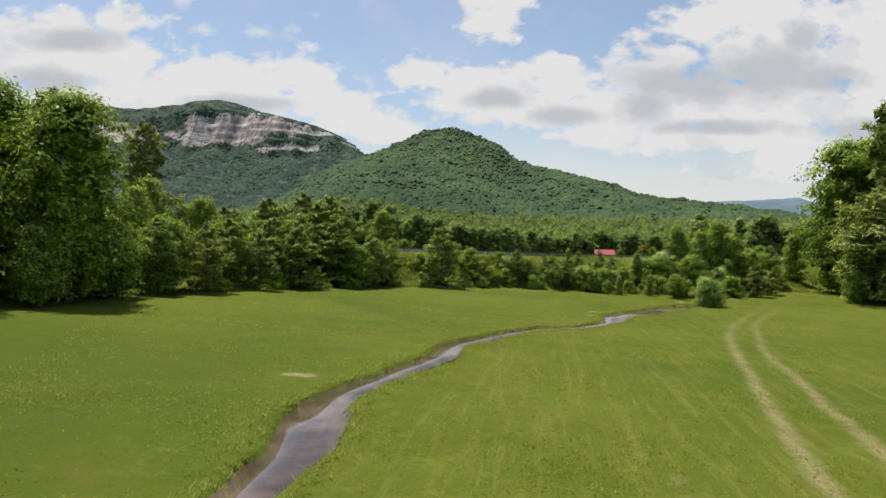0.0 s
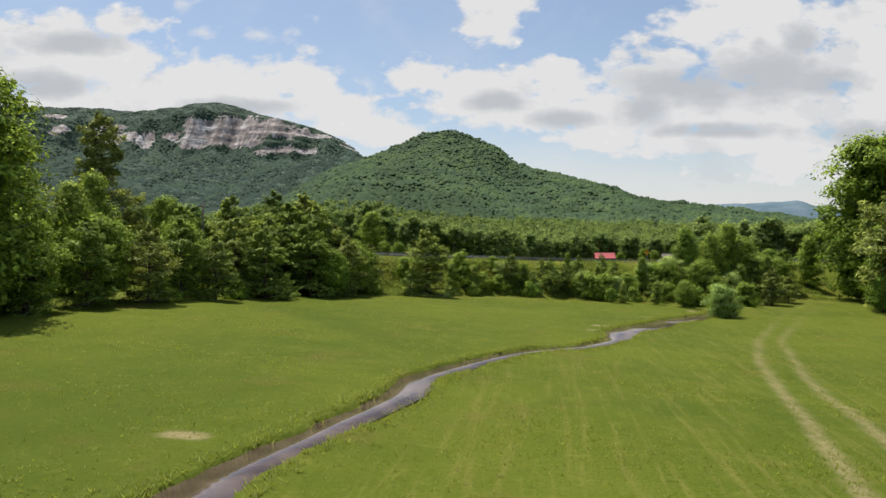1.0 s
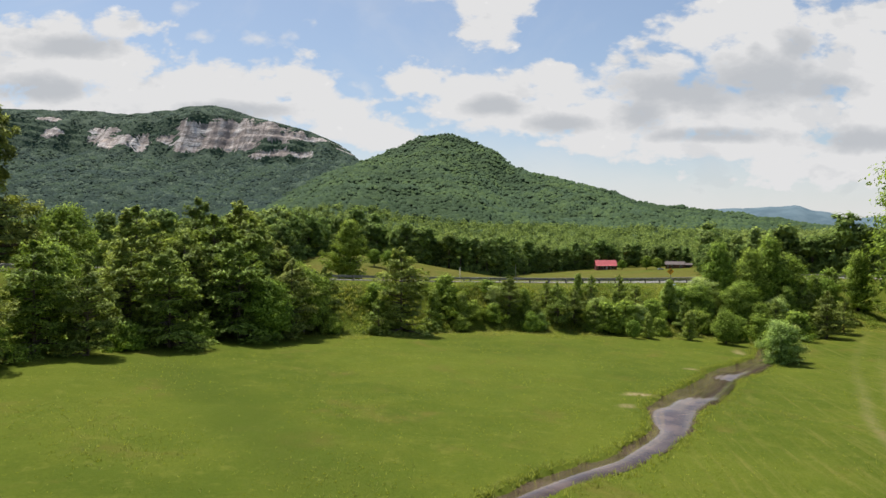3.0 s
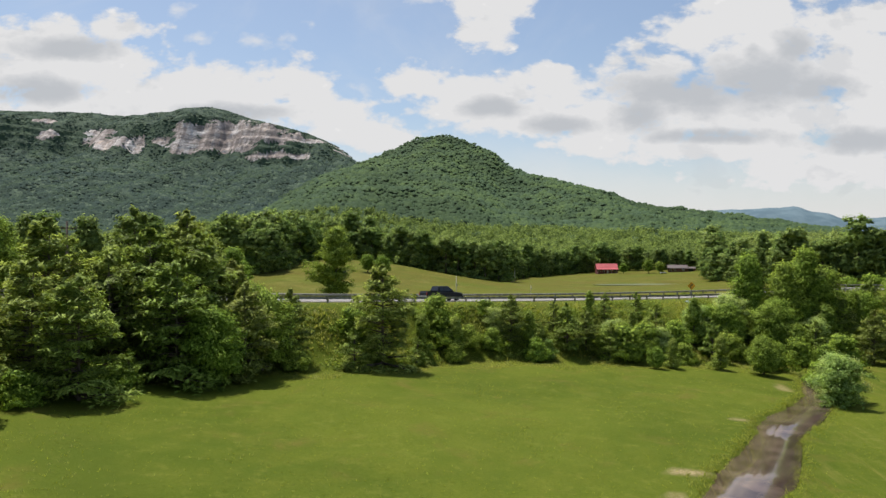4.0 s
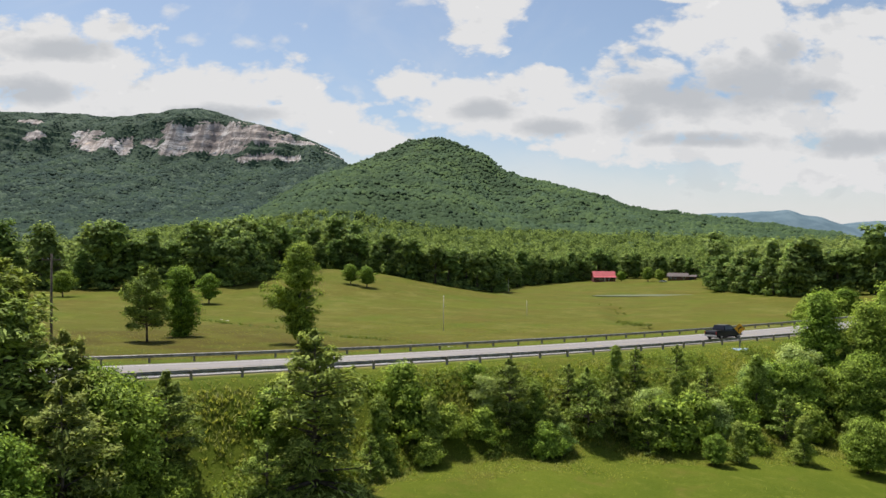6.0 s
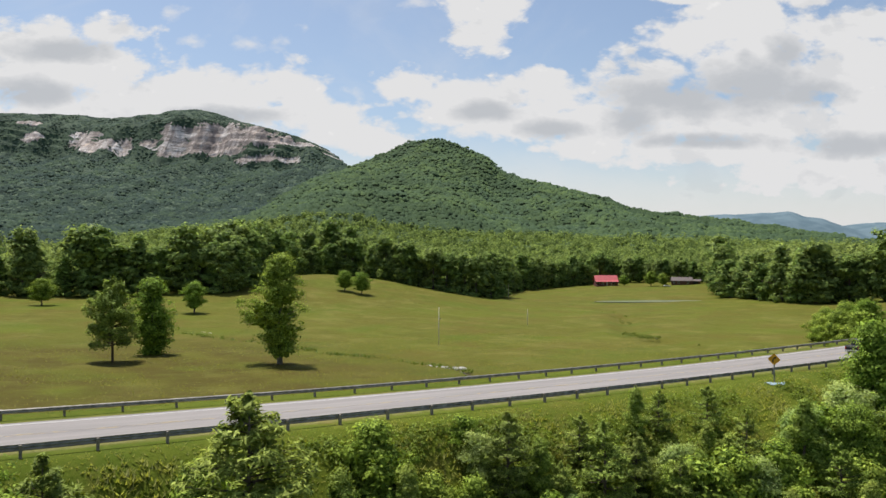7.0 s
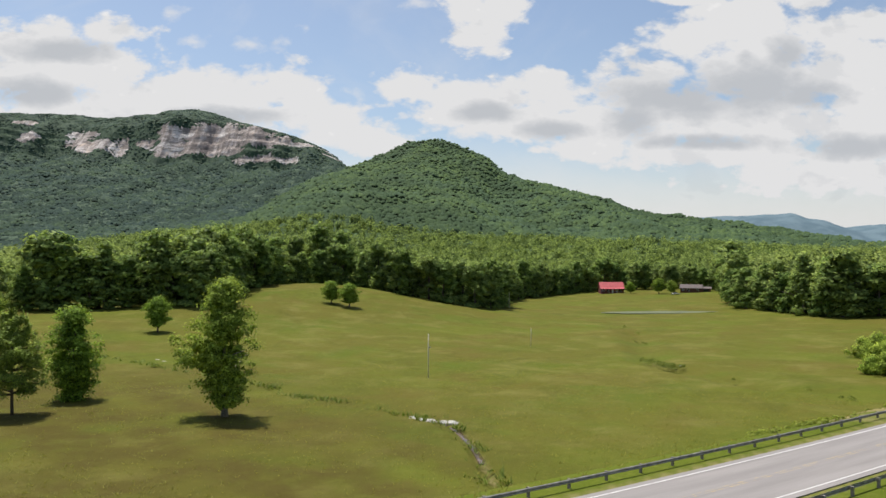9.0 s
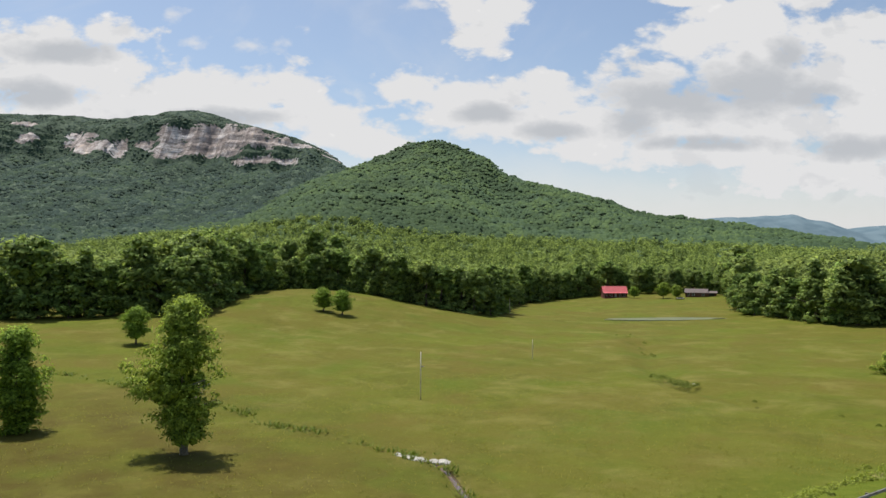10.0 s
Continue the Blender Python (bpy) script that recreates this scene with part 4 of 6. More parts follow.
def broadleaf(name, height, radius, seed, count, leaf, mat, bark=None, shape="round", low=0.12, clumps=60, label="", category="tree", side=0.0):
    """Trunk with limbs, and a crown of leaf sprays gathered in clumps."""
    rng = np.random.RandomState(seed)
    root = tagged(new(name), label, category)
    part("trunk", wooden(height, 0.86, 0.018 * height + 0.05, rng, 9).made("trunk", bark or M_BARK, True), root)
    cs, rs = [], []
    while len(cs) < clumps:
        t = rng.uniform(low, 1.0)
        k = (t - low) / (1 - low)
        wide = {"round": math.sqrt(max(0.02, 1 - (2 * k - 0.85) ** 2 / 1.35)), "column": (0.55 + 0.45 * math.sin(k * 3.0)) * (1 - 0.55 * k ** 3), "cone": 1.05 * (1 - k) + 0.12, "bush": math.sqrt(max(0.03, 1 - k ** 2.2))}[shape]
        a, q = rng.uniform(0, math.tau), math.sqrt(rng.uniform(0.10, 1.0))
        lop = 1 + 0.14 * math.sin(a * 2 + seed) * math.sin(t * 4 + seed) + 0.13 * rng.normal()
        if shape == "bush":
            lop += 0.22 * rng.normal()
            t = min(1.12, t * (1 + 0.20 * math.sin(3 * a + seed)))
        if side:
            lop *= 1 + 0.16 * math.sin(t * 21 + 2 * a) + (0.15 if t > 0.62 else 0)
            if 0.36 < t < 0.60 and rng.rand() < 0.42:
                a, lop, q = side + rng.normal(0, 0.35), rng.uniform(1.3, 2.0), rng.uniform(0.6, 1)
        cs.append((math.cos(a) * q * wide * radius * lop * 0.86, math.sin(a) * q * wide * radius * lop * 0.86, t * height * 0.95))
        rs.append(radius * rng.uniform(0.13, 0.30) * (60.0 / clumps) ** 0.10)
    cs, rs = np.array(cs), np.array(rs)
    pick = rng.choice(clumps, count, p=rs ** 2 / (rs ** 2).sum())
    d = rng.normal(0, 1, (count, 3))
    d /= np.linalg.norm(d, axis=1)[:, None]
    d[:, 2] = np.where(d[:, 2] < -0.35, -0.5 * d[:, 2], d[:, 2])
    pos = cs[pick] + d * (rs[pick] * rng.uniform(0.35, 1.55, count))[:, None] * np.array([1.0, 1.0, 0.85])
    pos[:, 2] = np.maximum(pos[:, 2], 0.05)
    nrm = d * 1.0 + np.array([0, 0, 0.6])
    v, f = quads(pos, nrm, leaf, leaf * 0.62, rng)
    mid = pos * np.array([1, 1, 0]) / radius
    mid[:, 2] = pos[:, 2] / height - 0.45
    outward = np.repeat(0.55 * d + 0.75 * mid, 4, axis=0)
    # larger sprays deep in the crown
    m = count // 5
    pick = rng.choice(clumps, m)
    deep = cs[pick] * np.array([0.55, 0.55, 0.93]) + rng.normal(0, 0.05 * radius, (m, 3))
    deep[:, 2] = np.maximum(deep[:, 2], 0.1)
    w, g = quads(deep, rng.normal(0, 1, (m, 3)), leaf * 2.2, leaf * 1.6, rng)
    v, f = np.vstack([v, w]), np.vstack([f, g + len(v)])
    outward = np.vstack([outward, np.repeat(deep * np.array([1, 1, 0]) / radius - np.array([0, 0, 0.5]), 4, axis=0)])
    part("crown", carry(mesh("crown", v, f, mat), outward=outward), root)
    return root


def conifer(name, height, radius, seed, whorls, per, mat, low=0.06, flat=0.35, leaf=0.32, droop=0.12, label="", category="pine tree", bare=0.0):
    """Trunk with whorls of level branches, each a fan of needle sprays."""
    rng = np.random.RandomState(seed)
    root = tagged(new(name), label, category)
    s = Shape()
    s.tube([(0, 0, -0.4), (0.02 * height * rng.normal(), 0, height * 0.5), (0, 0.01 * height, height * 0.98)], [0.014 * height + 0.04, 0.009 * height + 0.02, 0.02], 8)
    pos, nrm, out = [], [], []
    for w in range(whorls):
        t = low + (1 - low) * (w / (whorls - 1)) ** 0.9
        reach = radius * ((1 - t) ** 0.48 * (0.80 + 0.20 * math.sin(t * 9 + seed)) + 0.07)
        for b in range(rng.randint(5, 8)):
            a = rng.uniform(0, math.tau)
            ln = reach * rng.uniform(0.6, 1.15)
            z0 = t * height + rng.normal(0, 0.12)
            rise = ln * (0.30 * t + rng.uniform(-0.10, 0.16) - droop)
            s.tube([(0, 0, z0), (math.cos(a) * ln * 0.95, math.sin(a) * ln * 0.95, z0 + rise)], [0.012 * height * (1 - t) + 0.015, 0.008], 4)
            k = max(4, int(per * (0.35 + ln / radius)))
            u = np.sqrt(rng.uniform(bare + 0.05, 1.0, k))
            wide = 0.42 * ln * np.sin(np.clip(u, 0, 1) * math.pi * 0.82)
            off = rng.uniform(-1, 1, k) * wide
            x = math.cos(a) * ln * u - math.sin(a) * off
            y = math.sin(a) * ln * u + math.cos(a) * off
            z = z0 + rise * u - 0.16 * ln * (off / (wide + 0.01)) ** 2 * 0.6 + rng.normal(0, 0.07 * flat * radius, k) + 0.1
            pos.append(np.column_stack([x, y, z]))
            out.append(np.column_stack([0.55 * math.cos(a) * u, 0.55 * math.sin(a) * u, 0.15 + 0.9 * (u - 0.5) + 4 * (z - z0 - rise * u) / radius]))
            nrm.append(np.column_stack([0.25 * math.cos(a) * np.ones(k), 0.25 * math.sin(a) * np.ones(k), np.ones(k)]))
    pos, nrm = np.vstack(pos), np.vstack(nrm)
    part("trunk", s.made("trunk", M_BARK, True), root)
    v, f = quads(pos, nrm, leaf, leaf * 0.34, rng, flat)
    part("crown", carry(mesh("crown", v, f, mat), outward=np.repeat(np.vstack(out), 4, axis=0)), root)
    return root


PROTO = {}


def kinds():
    P = PROTO
    P["oak"] = lambda: broadleaf("tree", 16, 5.0, 11, 14000, 0.225, M_LEAF, None, "round", 0.03, 190, "tall dark green broadleaf tree at the field's edge")
    P["oak2"] = lambda: broadleaf("tree", 12, 4.0, 12, 13000, 0.185, M_LEAF_BRIGHT, None, "cone", 0.03, 150, "bright green broadleaf tree in the thicket")
    P["maple"] = lambda: broadleaf("tree", 8.5, 3.9, 13, 12500, 0.17, M_LEAF, None, "round", 0.12, 140, "leafy young broadleaf tree in the thicket")
    P["shrub"] = lambda: broadleaf("shrub", 2.8, 2.2, 14, 4600, 0.135, M_LEAF_BRIGHT, None, "bush", 0.02, 46, "leafy green shrub on the bank", "shrub")
    P["pale"] = lambda: broadleaf("shrub", 3.6, 2.3, 15, 6500, 0.12, M_LEAF_PALE, None, "bush", 0.02, 60, "pale silvery-leaved shrub beside the creek", "shrub")
    P["sapling"] = lambda: broadleaf("tree", 7, 2.2, 16, 7000, 0.15, M_LEAF_YOUNG, None, "cone", 0.05, 70, "young tree with pale green leaves")
    P["pine"] = lambda: conifer("pine_tree", 8.5, 4.0, 21, 17, 95, M_NEEDLE, 0.05, 0.4, 0.25, 0.06, "young green pine with level branches")
    P["pine2"] = lambda: conifer("pine_tree", 6.5, 3.1, 22, 15, 85, M_NEEDLE_DARK, 0.04, 0.45, 0.20, 0.02, "dark young pine with level branches")
    P["pine3"] = lambda: conifer("pine_tree", 4.5, 2.5, 23, 10, 75, M_NEEDLE, 0.05, 0.5, 0.165, 0.0, "bushy young pine in the hedge")
    P["big_pine"] = lambda: conifer("pine_tree", 22, 7.5, 24, 22, 120, M_NEEDLE_DARK, 0.06, 0.5, 0.40, 0.08, "tall old pine with broad dark branches", "pine tree", 0.15)
    P["column"] = lambda: broadleaf("tree", 16.8, 4.0, 31, 16000, 0.20, M_LEAF_BRIGHT, M_PALE_BARK, "column", 0.10, 230, "tall narrow ragged broadleaf tree alone in the meadow", "tree", 3.1)
    P["meadow_tree"] = lambda: broadleaf("tree", 11, 4.4, 32, 9000, 0.22, M_LEAF, None, "round", 0.24, 130, "round-crowned tree standing alone in the meadow")
    P["meadow_cedar"] = lambda: broadleaf("tree", 12.8, 4.0, 33, 10000, 0.22, M_LEAF, None, "column", 0.02, 160, "dense dark tree leafy to the ground in the meadow")
    P["meadow_pine"] = lambda: conifer("pine_tree", 11.5, 5.4, 34, 16, 190, M_NEEDLE, 0.22, 0.7, 0.26, -0.04, "round-topped pine with a bare lower trunk in the meadow")
    P["edge_a"] = lambda: broadleaf("tree", 17, 5.4, 41, 1900, 0.60, M_LEAF_EDGE, None, "round", 0.04, 60, "broadleaf tree at the forest edge beyond the meadow")
    P["edge_b"] = lambda: broadleaf("tree", 20, 5.2, 42, 2000, 0.60, M_LEAF_EDGE, None, "round", 0.05, 60, "tall green tree at the forest edge beyond the meadow")
    P["edge_c"] = lambda: broadleaf("tree", 15, 3.9, 43, 1600, 0.52, M_LEAF_EDGE, None, "cone", 0.02, 60, "narrow tree at the forest edge beyond the meadow")


kinds()


def plant(kind, x, y, size=1.0, turn=None, sink=0.05, label="", group="", tall=1.0):
    """One more tree of a kind; the first one is the tree that the others copy."""
    z = float(ground_z(x, y)) - sink
    turn = (x * 37.7 + y * 91.3) % 360 if turn is None else turn
    m = pose(x, y, z, 0, 0, turn) @ Matrix.Diagonal((size, size, size * tall, 1))
    made = PROTO[kind]
    if callable(made):
        ob = PROTO[kind] = made()
        FIRST[kind] = ob["label"]
        ob.matrix_basis = m
    else:
        keep = made.scale.copy()
        made.scale = (1, 1, 1)
        ob = copy_thing(made, m)
        made.scale = keep
    ob["label"] = label or FIRST[kind]
    if group:
        ob["group"] = group
    return ob


FIRST = {}


def build_thicket():
    g = "trees of the thicket"
    for k, x, y, s in THICKET:
        plant(k, x, y, s, group=g)


THICKET = [
    # the tall wall of trees beside the near field
    ("oak", -33.5, 54.5, 1.04), ("oak", -39, 46, 1.2), ("oak", -42, 57, 1.1), ("oak2", -36, 45.5, 0.9), ("maple", -32.6, 50, 0.7), ("oak", -50, 50, 1.25), ("oak", -52, 64, 1.2), ("oak", -41, 66, 0.95), ("maple", -33.2, 60, 0.8), ("pine", -31.8, 58.5, 0.62),
    ("pine", -32, 65.5, 0.8), ("maple", -33.5, 70, 0.85), ("oak2", -38.5, 73, 0.85), ("pine2", -29.8, 71, 1), ("oak2", -47, 76, 1), ("big_pine", -54, 102, 0.92), ("big_pine", -61, 92, 0.95), ("oak2", -41.5057, 81.0085, 0.9),
    # the long dark clump
    ("pine", -30, 77, 0.85), ("maple", -32.5, 82, 0.85), ("pine2", -27.2, 78.5, 0.9), ("pine", -28.5, 86, 0.92), ("pine", -24.8, 85, 0.85), ("pine2", -26.5, 91, 1.25), ("pine", -22, 91.5, 0.95), ("maple", -19.6, 92, 0.62), ("pine2", -18.6, 95, 1),
    ("maple", -18.9, 99, 0.72), ("pine", -23, 97, 1.12), ("pine", -25.8, 95.1, 1.1), ("pine2", -21.3, 99.2, 1.1), ("pine", -25.2, 99.5, 1.0), ("pine2", -28.5, 97.5, 1.2), ("pine", -30.8, 90.7, 1.1), ("pine", -34.9871, 86.8751, 0.9), ("pine2", -17.7806, 102.368, 0.8), ("maple", -20.4048, 100.007, 0.7), ("sapling", -27.7513, 93.392, 1.2),
    ("shrub", -26.6, 82.6, 0.75), ("shrub", -24.2, 87.8, 0.7), ("pine3", -23.4, 88, 0.55), ("shrub", -30.2, 73.5, 0.8), ("shrub", -16.9, 100.5, 0.7), ("maple", -46, 104, 0.9),
]
build_thicket()


def build_hedge():
    g = "young trees on the road bank"
    for k, x, y, s in HEDGE:
        plant(k, x, y, s, group=g)


HEDGE = [
    ("pine", -10.8, 105.5, 0.98), ("sapling", -8.2, 110.5, 0.6), ("sapling", -5.4, 113, 0.55), ("pine3", -12.6, 103, 0.7), ("pine3", -8.2, 108, 0.52), ("shrub", -6.4, 113.5, 1), ("shrub", -4.6, 115, 0.75), ("pine2", -0.4, 118, 0.7), ("shrub", 1.9, 116.6, 0.8), ("sapling", 1.4, 118.6, 0.55),
    ("pine3", 5.2, 120.2, 1), ("pine2", 7.2, 121.5, 0.6), ("pine3", 9.6, 120.6, 0.8), ("shrub", 11.4, 121.6, 1.25), ("shrub", 13.6, 124, 1.1), ("pine3", 15, 126.5, 0.85), ("shrub", 16.6, 126, 1.1), ("sapling", 19.4, 128.6, 0.78), ("pine3", 20.8, 126.2, 0.85), ("shrub", 23, 128, 1),
    ("oak2", 27.5, 137, 0.8), ("oak2", 31.5, 137, 0.82), ("oak2", 34.8, 139.5, 0.98), ("maple", 37, 141, 1.1), ("maple", 29.5, 133, 0.75), ("pine2", 30, 136, 0.9), ("maple", 33.5, 138, 0.62), ("shrub", 26.6, 124.6, 1), ("shrub", 30, 128.5, 1.1), ("pine3", 33, 131, 1), ("sapling", 36, 136, 0.9), ("pine2", 39, 139, 0.95), ("sapling", 43, 146, 1), ("maple", 46, 150, 0.7),
    ("pine", 48, 153, 0.8), ("oak2", 54, 158, 0.8), ("pine2", 40, 133, 0.9), ("pale", 25.9, 106.2, 1), ("pale", 27.4, 108.8, 0.85), ("pale", 27.6, 112.2, 0.8), ("shrub", 28.4, 116, 0.9), ("pine3", 44, 138, 1),
    ("shrub", -7.5, 115, 1), ("shrub", 21.5, 132, 1.3), ("maple", 23.5, 131, 0.6), ("maple", 28.5, 132, 0.7), ("maple", 37, 142, 0.8), ("shrub", 35, 128, 1.3), ("pale", 20, 131, 0.9), ("pale", 34, 134, 1.2), ("pale", 15.2, 124, 0.75), ("pale", 3.2, 117.6, 0.5), ("pale", 40, 146, 1.4),
    ("shrub", -14, 108, 0.9), ("pale", 24.2, 134.3, 1.2), ("pale", 26.0, 136.0, 1.0),
    # the trees beside the dirt lane
    ("big_pine", 58.5, 124, 1.45), ("oak", 60.5, 147, 1.8), ("big_pine", 66, 140, 1.3), ("big_pine", 66, 118, 1.1), ("oak", 57, 131, 0.9), ("oak", 74, 128, 1.2), ("maple", 52.5, 124, 0.6), ("oak", 76, 150, 1.1), ("big_pine", 80, 138, 1), ("oak", 84, 172, 1), ("oak", 84.5, 198, 1.95), ("oak", 93.041, 204.844, 1.8), ("oak", 77.243, 190.62, 1.1), ("oak", 98, 190, 1.9), ("maple", 62, 158, 0.8),
]
build_hedge()


def build_saplings():
    """Small growth between the larger trees of the bank."""
    rng = random.Random(23)
    for k in range(40):
        s = rng.uniform(-16, 46)
        foot = float(bank_foot(s))
        r = foot + rng.uniform(-0.5, 0.62) * (-9.0 - foot) if k % 3 else rng.uniform(foot, -8.0)
        x, y, _ = on_road(s, r)
        kind = rng.choice(["shrub", "sapling", "pale", "sapling", "pine3", "maple", "maple"])
        plant(kind, x, y, rng.uniform(0.35, 0.75) * (0.7 if kind in ("sapling", "maple") else 1.0), group="young trees on the road bank")


build_saplings()


def build_meadow_trees():
    g = "trees standing in the meadow"
    for k, x, y, s, tall in (("column", -36.0, 182.0, 1.0, 1.0), ("meadow_pine", -59.2, 176.5, 1.0, 1.0), ("meadow_cedar", -58.8, 187.5, 0.95, 1.0), ("meadow_tree", -92.0, 272.0, 0.85, 0.95), ("meadow_tree", -140.0, 275.0, 0.9, 0.8), ("meadow_tree", -66.5, 341.0, 0.82, 0.85), ("meadow_tree", -59.5, 338.0, 0.85, 0.85),
                             ("edge_c", -15.5, 444.0, 0.62, 1.0), ("meadow_tree", 61.5, 556.0, 0.8, 0.8), ("meadow_tree", 77.0, 548.0, 0.95, 0.9), ("meadow_tree", 83.0, 540.0, 0.8, 0.9)):
        plant(k, x, y, s, group=g, tall=tall, turn=0 if k == "column" else None)
    for x, y, s in ((74, 252, 2.0), (66, 238, 1.6), (62, 226, 1.3), (80, 262, 2.2), (90, 250, 2.3), (70, 262, 1.5), (63, 218, 1.2), (68, 222, 1.8), (78, 235, 2.2), (60.5, 237, 1.1), (62.5, 234, 1.4), (64, 240, 2.0), (67, 234, 2.2)):
        plant("shrub", x, y, s, group="bushes at the meadow's corner", label="large rounded bush at the meadow's corner")


build_meadow_trees()
for x, y, s in ((64.5, 236, 0.75), (67.5, 240, 0.95), (65.5, 245, 0.8), (70, 236, 1.0)):
    plant("maple", x, y, s, group="bushes at the meadow's corner", label="dark leafy tree among bushes at the meadow's corner")


EDGE = [(-260, 290), (-200, 296), (-160, 304), (-132, 318), (-112, 322), (-98, 316), (-101, 335), (-106, 362), (-104, 398), (-92, 416), (-70, 412), (-44, 404), (-16, 408), (-12, 440), (-16, 480), (-8, 512), (10, 548), (28, 572), (50, 592), (80, 590), (104, 578), (118, 540), (98, 480), (94, 448), (100, 400), (106, 374), (124, 370), (160, 362), (220, 350)]


def build_forest_edge():
    rng = random.Random(4)
    line = EDGE
    pts = resample(line, 6.6)
    for i, p in enumerate(pts):
        d = pts[min(i + 1, len(pts) - 1)] - pts[max(i - 1, 0)]
        n = np.array([-d[1], d[0]]) / (np.hypot(*d) + 1e-9)
        for row in range(1):
            x, y = p + n * (2 + 7.5 * row + rng.uniform(-1.5, 2.5)) + d / 11 * rng.uniform(-2, 2)
            plant(rng.choice(["edge_a", "edge_b", "edge_c", "edge_a"]), x, y, rng.uniform(1.15, 1.6) * (1.1 if x < -108 else 1.15 if x > 104 else 0.95), group="trees of the forest edge", sink=0.4, tall=rng.uniform(0.66, 0.95))


build_forest_edge()
for x, y, s in ((-112, 333, 1.45), (-106, 328, 1.3), (-110, 345, 1.5), (-120, 340, 1.35), (-128, 334, 1.25), (-114, 358, 1.55), (-118, 352, 1.4), (-112, 372, 1.5), (-106, 424, 1.4), (-95, 428, 1.5), (-84, 424, 1.3), (-122, 362, 1.45), (-100, 436, 1.4)):
    plant("edge_b" if x > -105 else "edge_a", x, y, s, group="trees of the forest edge", sink=0.4)


def leafy(x, y, base, h, r, k, leaf, full, rng):
    """Crowns of leaf sprays; full: how far down the tree they reach. Also each spray's outward direction and its tree's tone."""
    d = rng.normal(0, 1, (len(x), k, 3))
    d /= np.linalg.norm(d, axis=2)[:, :, None]
    d[:, :, 2] = np.where(d[:, :, 2] < 0, d[:, :, 2] * (0.25 + 0.75 * full), d[:, :, 2])
    lump = 0.82 + 0.30 * np.sin(d[:, :, 0] * 5 + x[:, None]) * np.sin(d[:, :, 1] * 5 + y[:, None]) * np.cos(d[:, :, 2] * 4 + x[:, None]) + rng.uniform(-0.10, 0.10, (len(x), k))
    half = (h * (0.34 + 0.16 * full))[:, None]
    pos = np.stack([x[:, None] + d[:, :, 0] * r[:, None] * lump, y[:, None] + d[:, :, 1] * r[:, None] * lump, (base + h)[:, None] - half + d[:, :, 2] * half * lump], axis=2)
    v, f = quads(pos.reshape(-1, 3), (d * 0.9 + np.array([0, 0, 0.5])).reshape(-1, 3), leaf, leaf * 0.62, rng, 0.45)
    out = d * (0.55 + 1.1 * (lump[:, :, None] - 0.82)) + np.array([0, 0, 0.1])
    return v, f, np.repeat(out.reshape(-1, 3), 4, axis=0), np.repeat(rng.uniform(-1, 1, len(x)), 4 * k)


def woods(name, layers, label, category):
    """One mesh of several layers of crowns."""
    v, f, o, c = [], [], [], []
    for a, b, d, e in layers:
        f.append(b + sum(len(q) for q in v))
        v.append(a)
        o.append(d)
        c.append(e)
    tagged(new(name, carry(mesh(name, np.vstack(v), np.vstack(f), M_FOREST), outward=np.vstack(o), tone=np.hstack(c))), label, category, kind="stuff")


def build_forest():
    """The woods behind the edge, packed, too many to count."""
    rng = np.random.RandomState(9)
    n = 11500
    x, y = rng.uniform(-560, 620, n), rng.uniform(285, 1060, n)
    edge = np.interp(x, [-600, -260, -160, -132, -112, -107, -102, -70, -42, -16, -12, 10, 28, 50, 104, 118], [300, 305, 320, 334, 340, 365, 424, 428, 420, 424, 500, 566, 590, 606, 596, 560])
    edge = np.where(x > 118, np.interp(x, [118, 121, 124, 170, 300, 620], [470, 400, 386, 374, 350, 330]), edge)
    seen = (x > -0.80 * y) & (x < 0.52 * y)
    keep = (y > edge + 4) & seen
    x, y, edge = x[keep], y[keep], edge[keep]
    base = np.maximum(ground_z(x, y), np.where(y > 640, hill_z(x, y), -50))
    h = (19.0 + 3.0 * wave(x, y, 60, 77)) * rng.uniform(0.72, 1.25, len(x)) * np.interp(y, [300, 560, 760, 1050], [1.0, 0.9, 0.75, 0.6])
    r = rng.uniform(3.2, 6.0, len(x)) * np.where(rng.rand(len(x)) < 0.15, 1.3, 1.0)
    front, deep = y < edge + 40, y > 640
    for name, pick, k, leaf, full in (("forest_front", front, 170, 0.72, 1.0), ("forest", ~front & ~deep, 64, 1.15, 0.35), ("forest_slope", deep, 34, 1.25, 0.3)):
        a = leafy(x[pick], y[pick], base[pick], h[pick], r[pick], k, leaf, full, rng)
        w = leafy(x[pick], y[pick], base[pick], h[pick] * 0.86, r[pick] * 0.62, 16 if full == 1 else 9, 2.2, 1.0, rng)
        woods(name, [a, w], "dense broadleaf woods behind the meadow", "forest")
    # saplings and shrubs that close the wood's edge down to the grass
    x = rng.uniform(-300, 240, 9000)
    y = rng.uniform(286, 625, 9000)
    pts = resample(EDGE, 3.0)
    d, i = away(x, y, pts)
    t = np.gradient(pts, axis=0)[i]
    beyond = (x - pts[i, 0]) * -t[:, 1] + (y - pts[i, 1]) * t[:, 0] > 0
    keep = beyond & (d > 3.5) & (d < 17)
    keep &= ~((x > 30) & (x < 112) & (rng.rand(len(x)) < 0.6))
    x, y = x[keep], y[keep]
    woods("undergrowth", [leafy(x, y, ground_z(x, y) - 0.5, rng.uniform(4, 9.5, len(x)), rng.uniform(2.0, 3.6, len(x)), 56, 0.65, 1.0, rng)], "dark leafy undergrowth along the forest edge", "undergrowth")


build_forest()


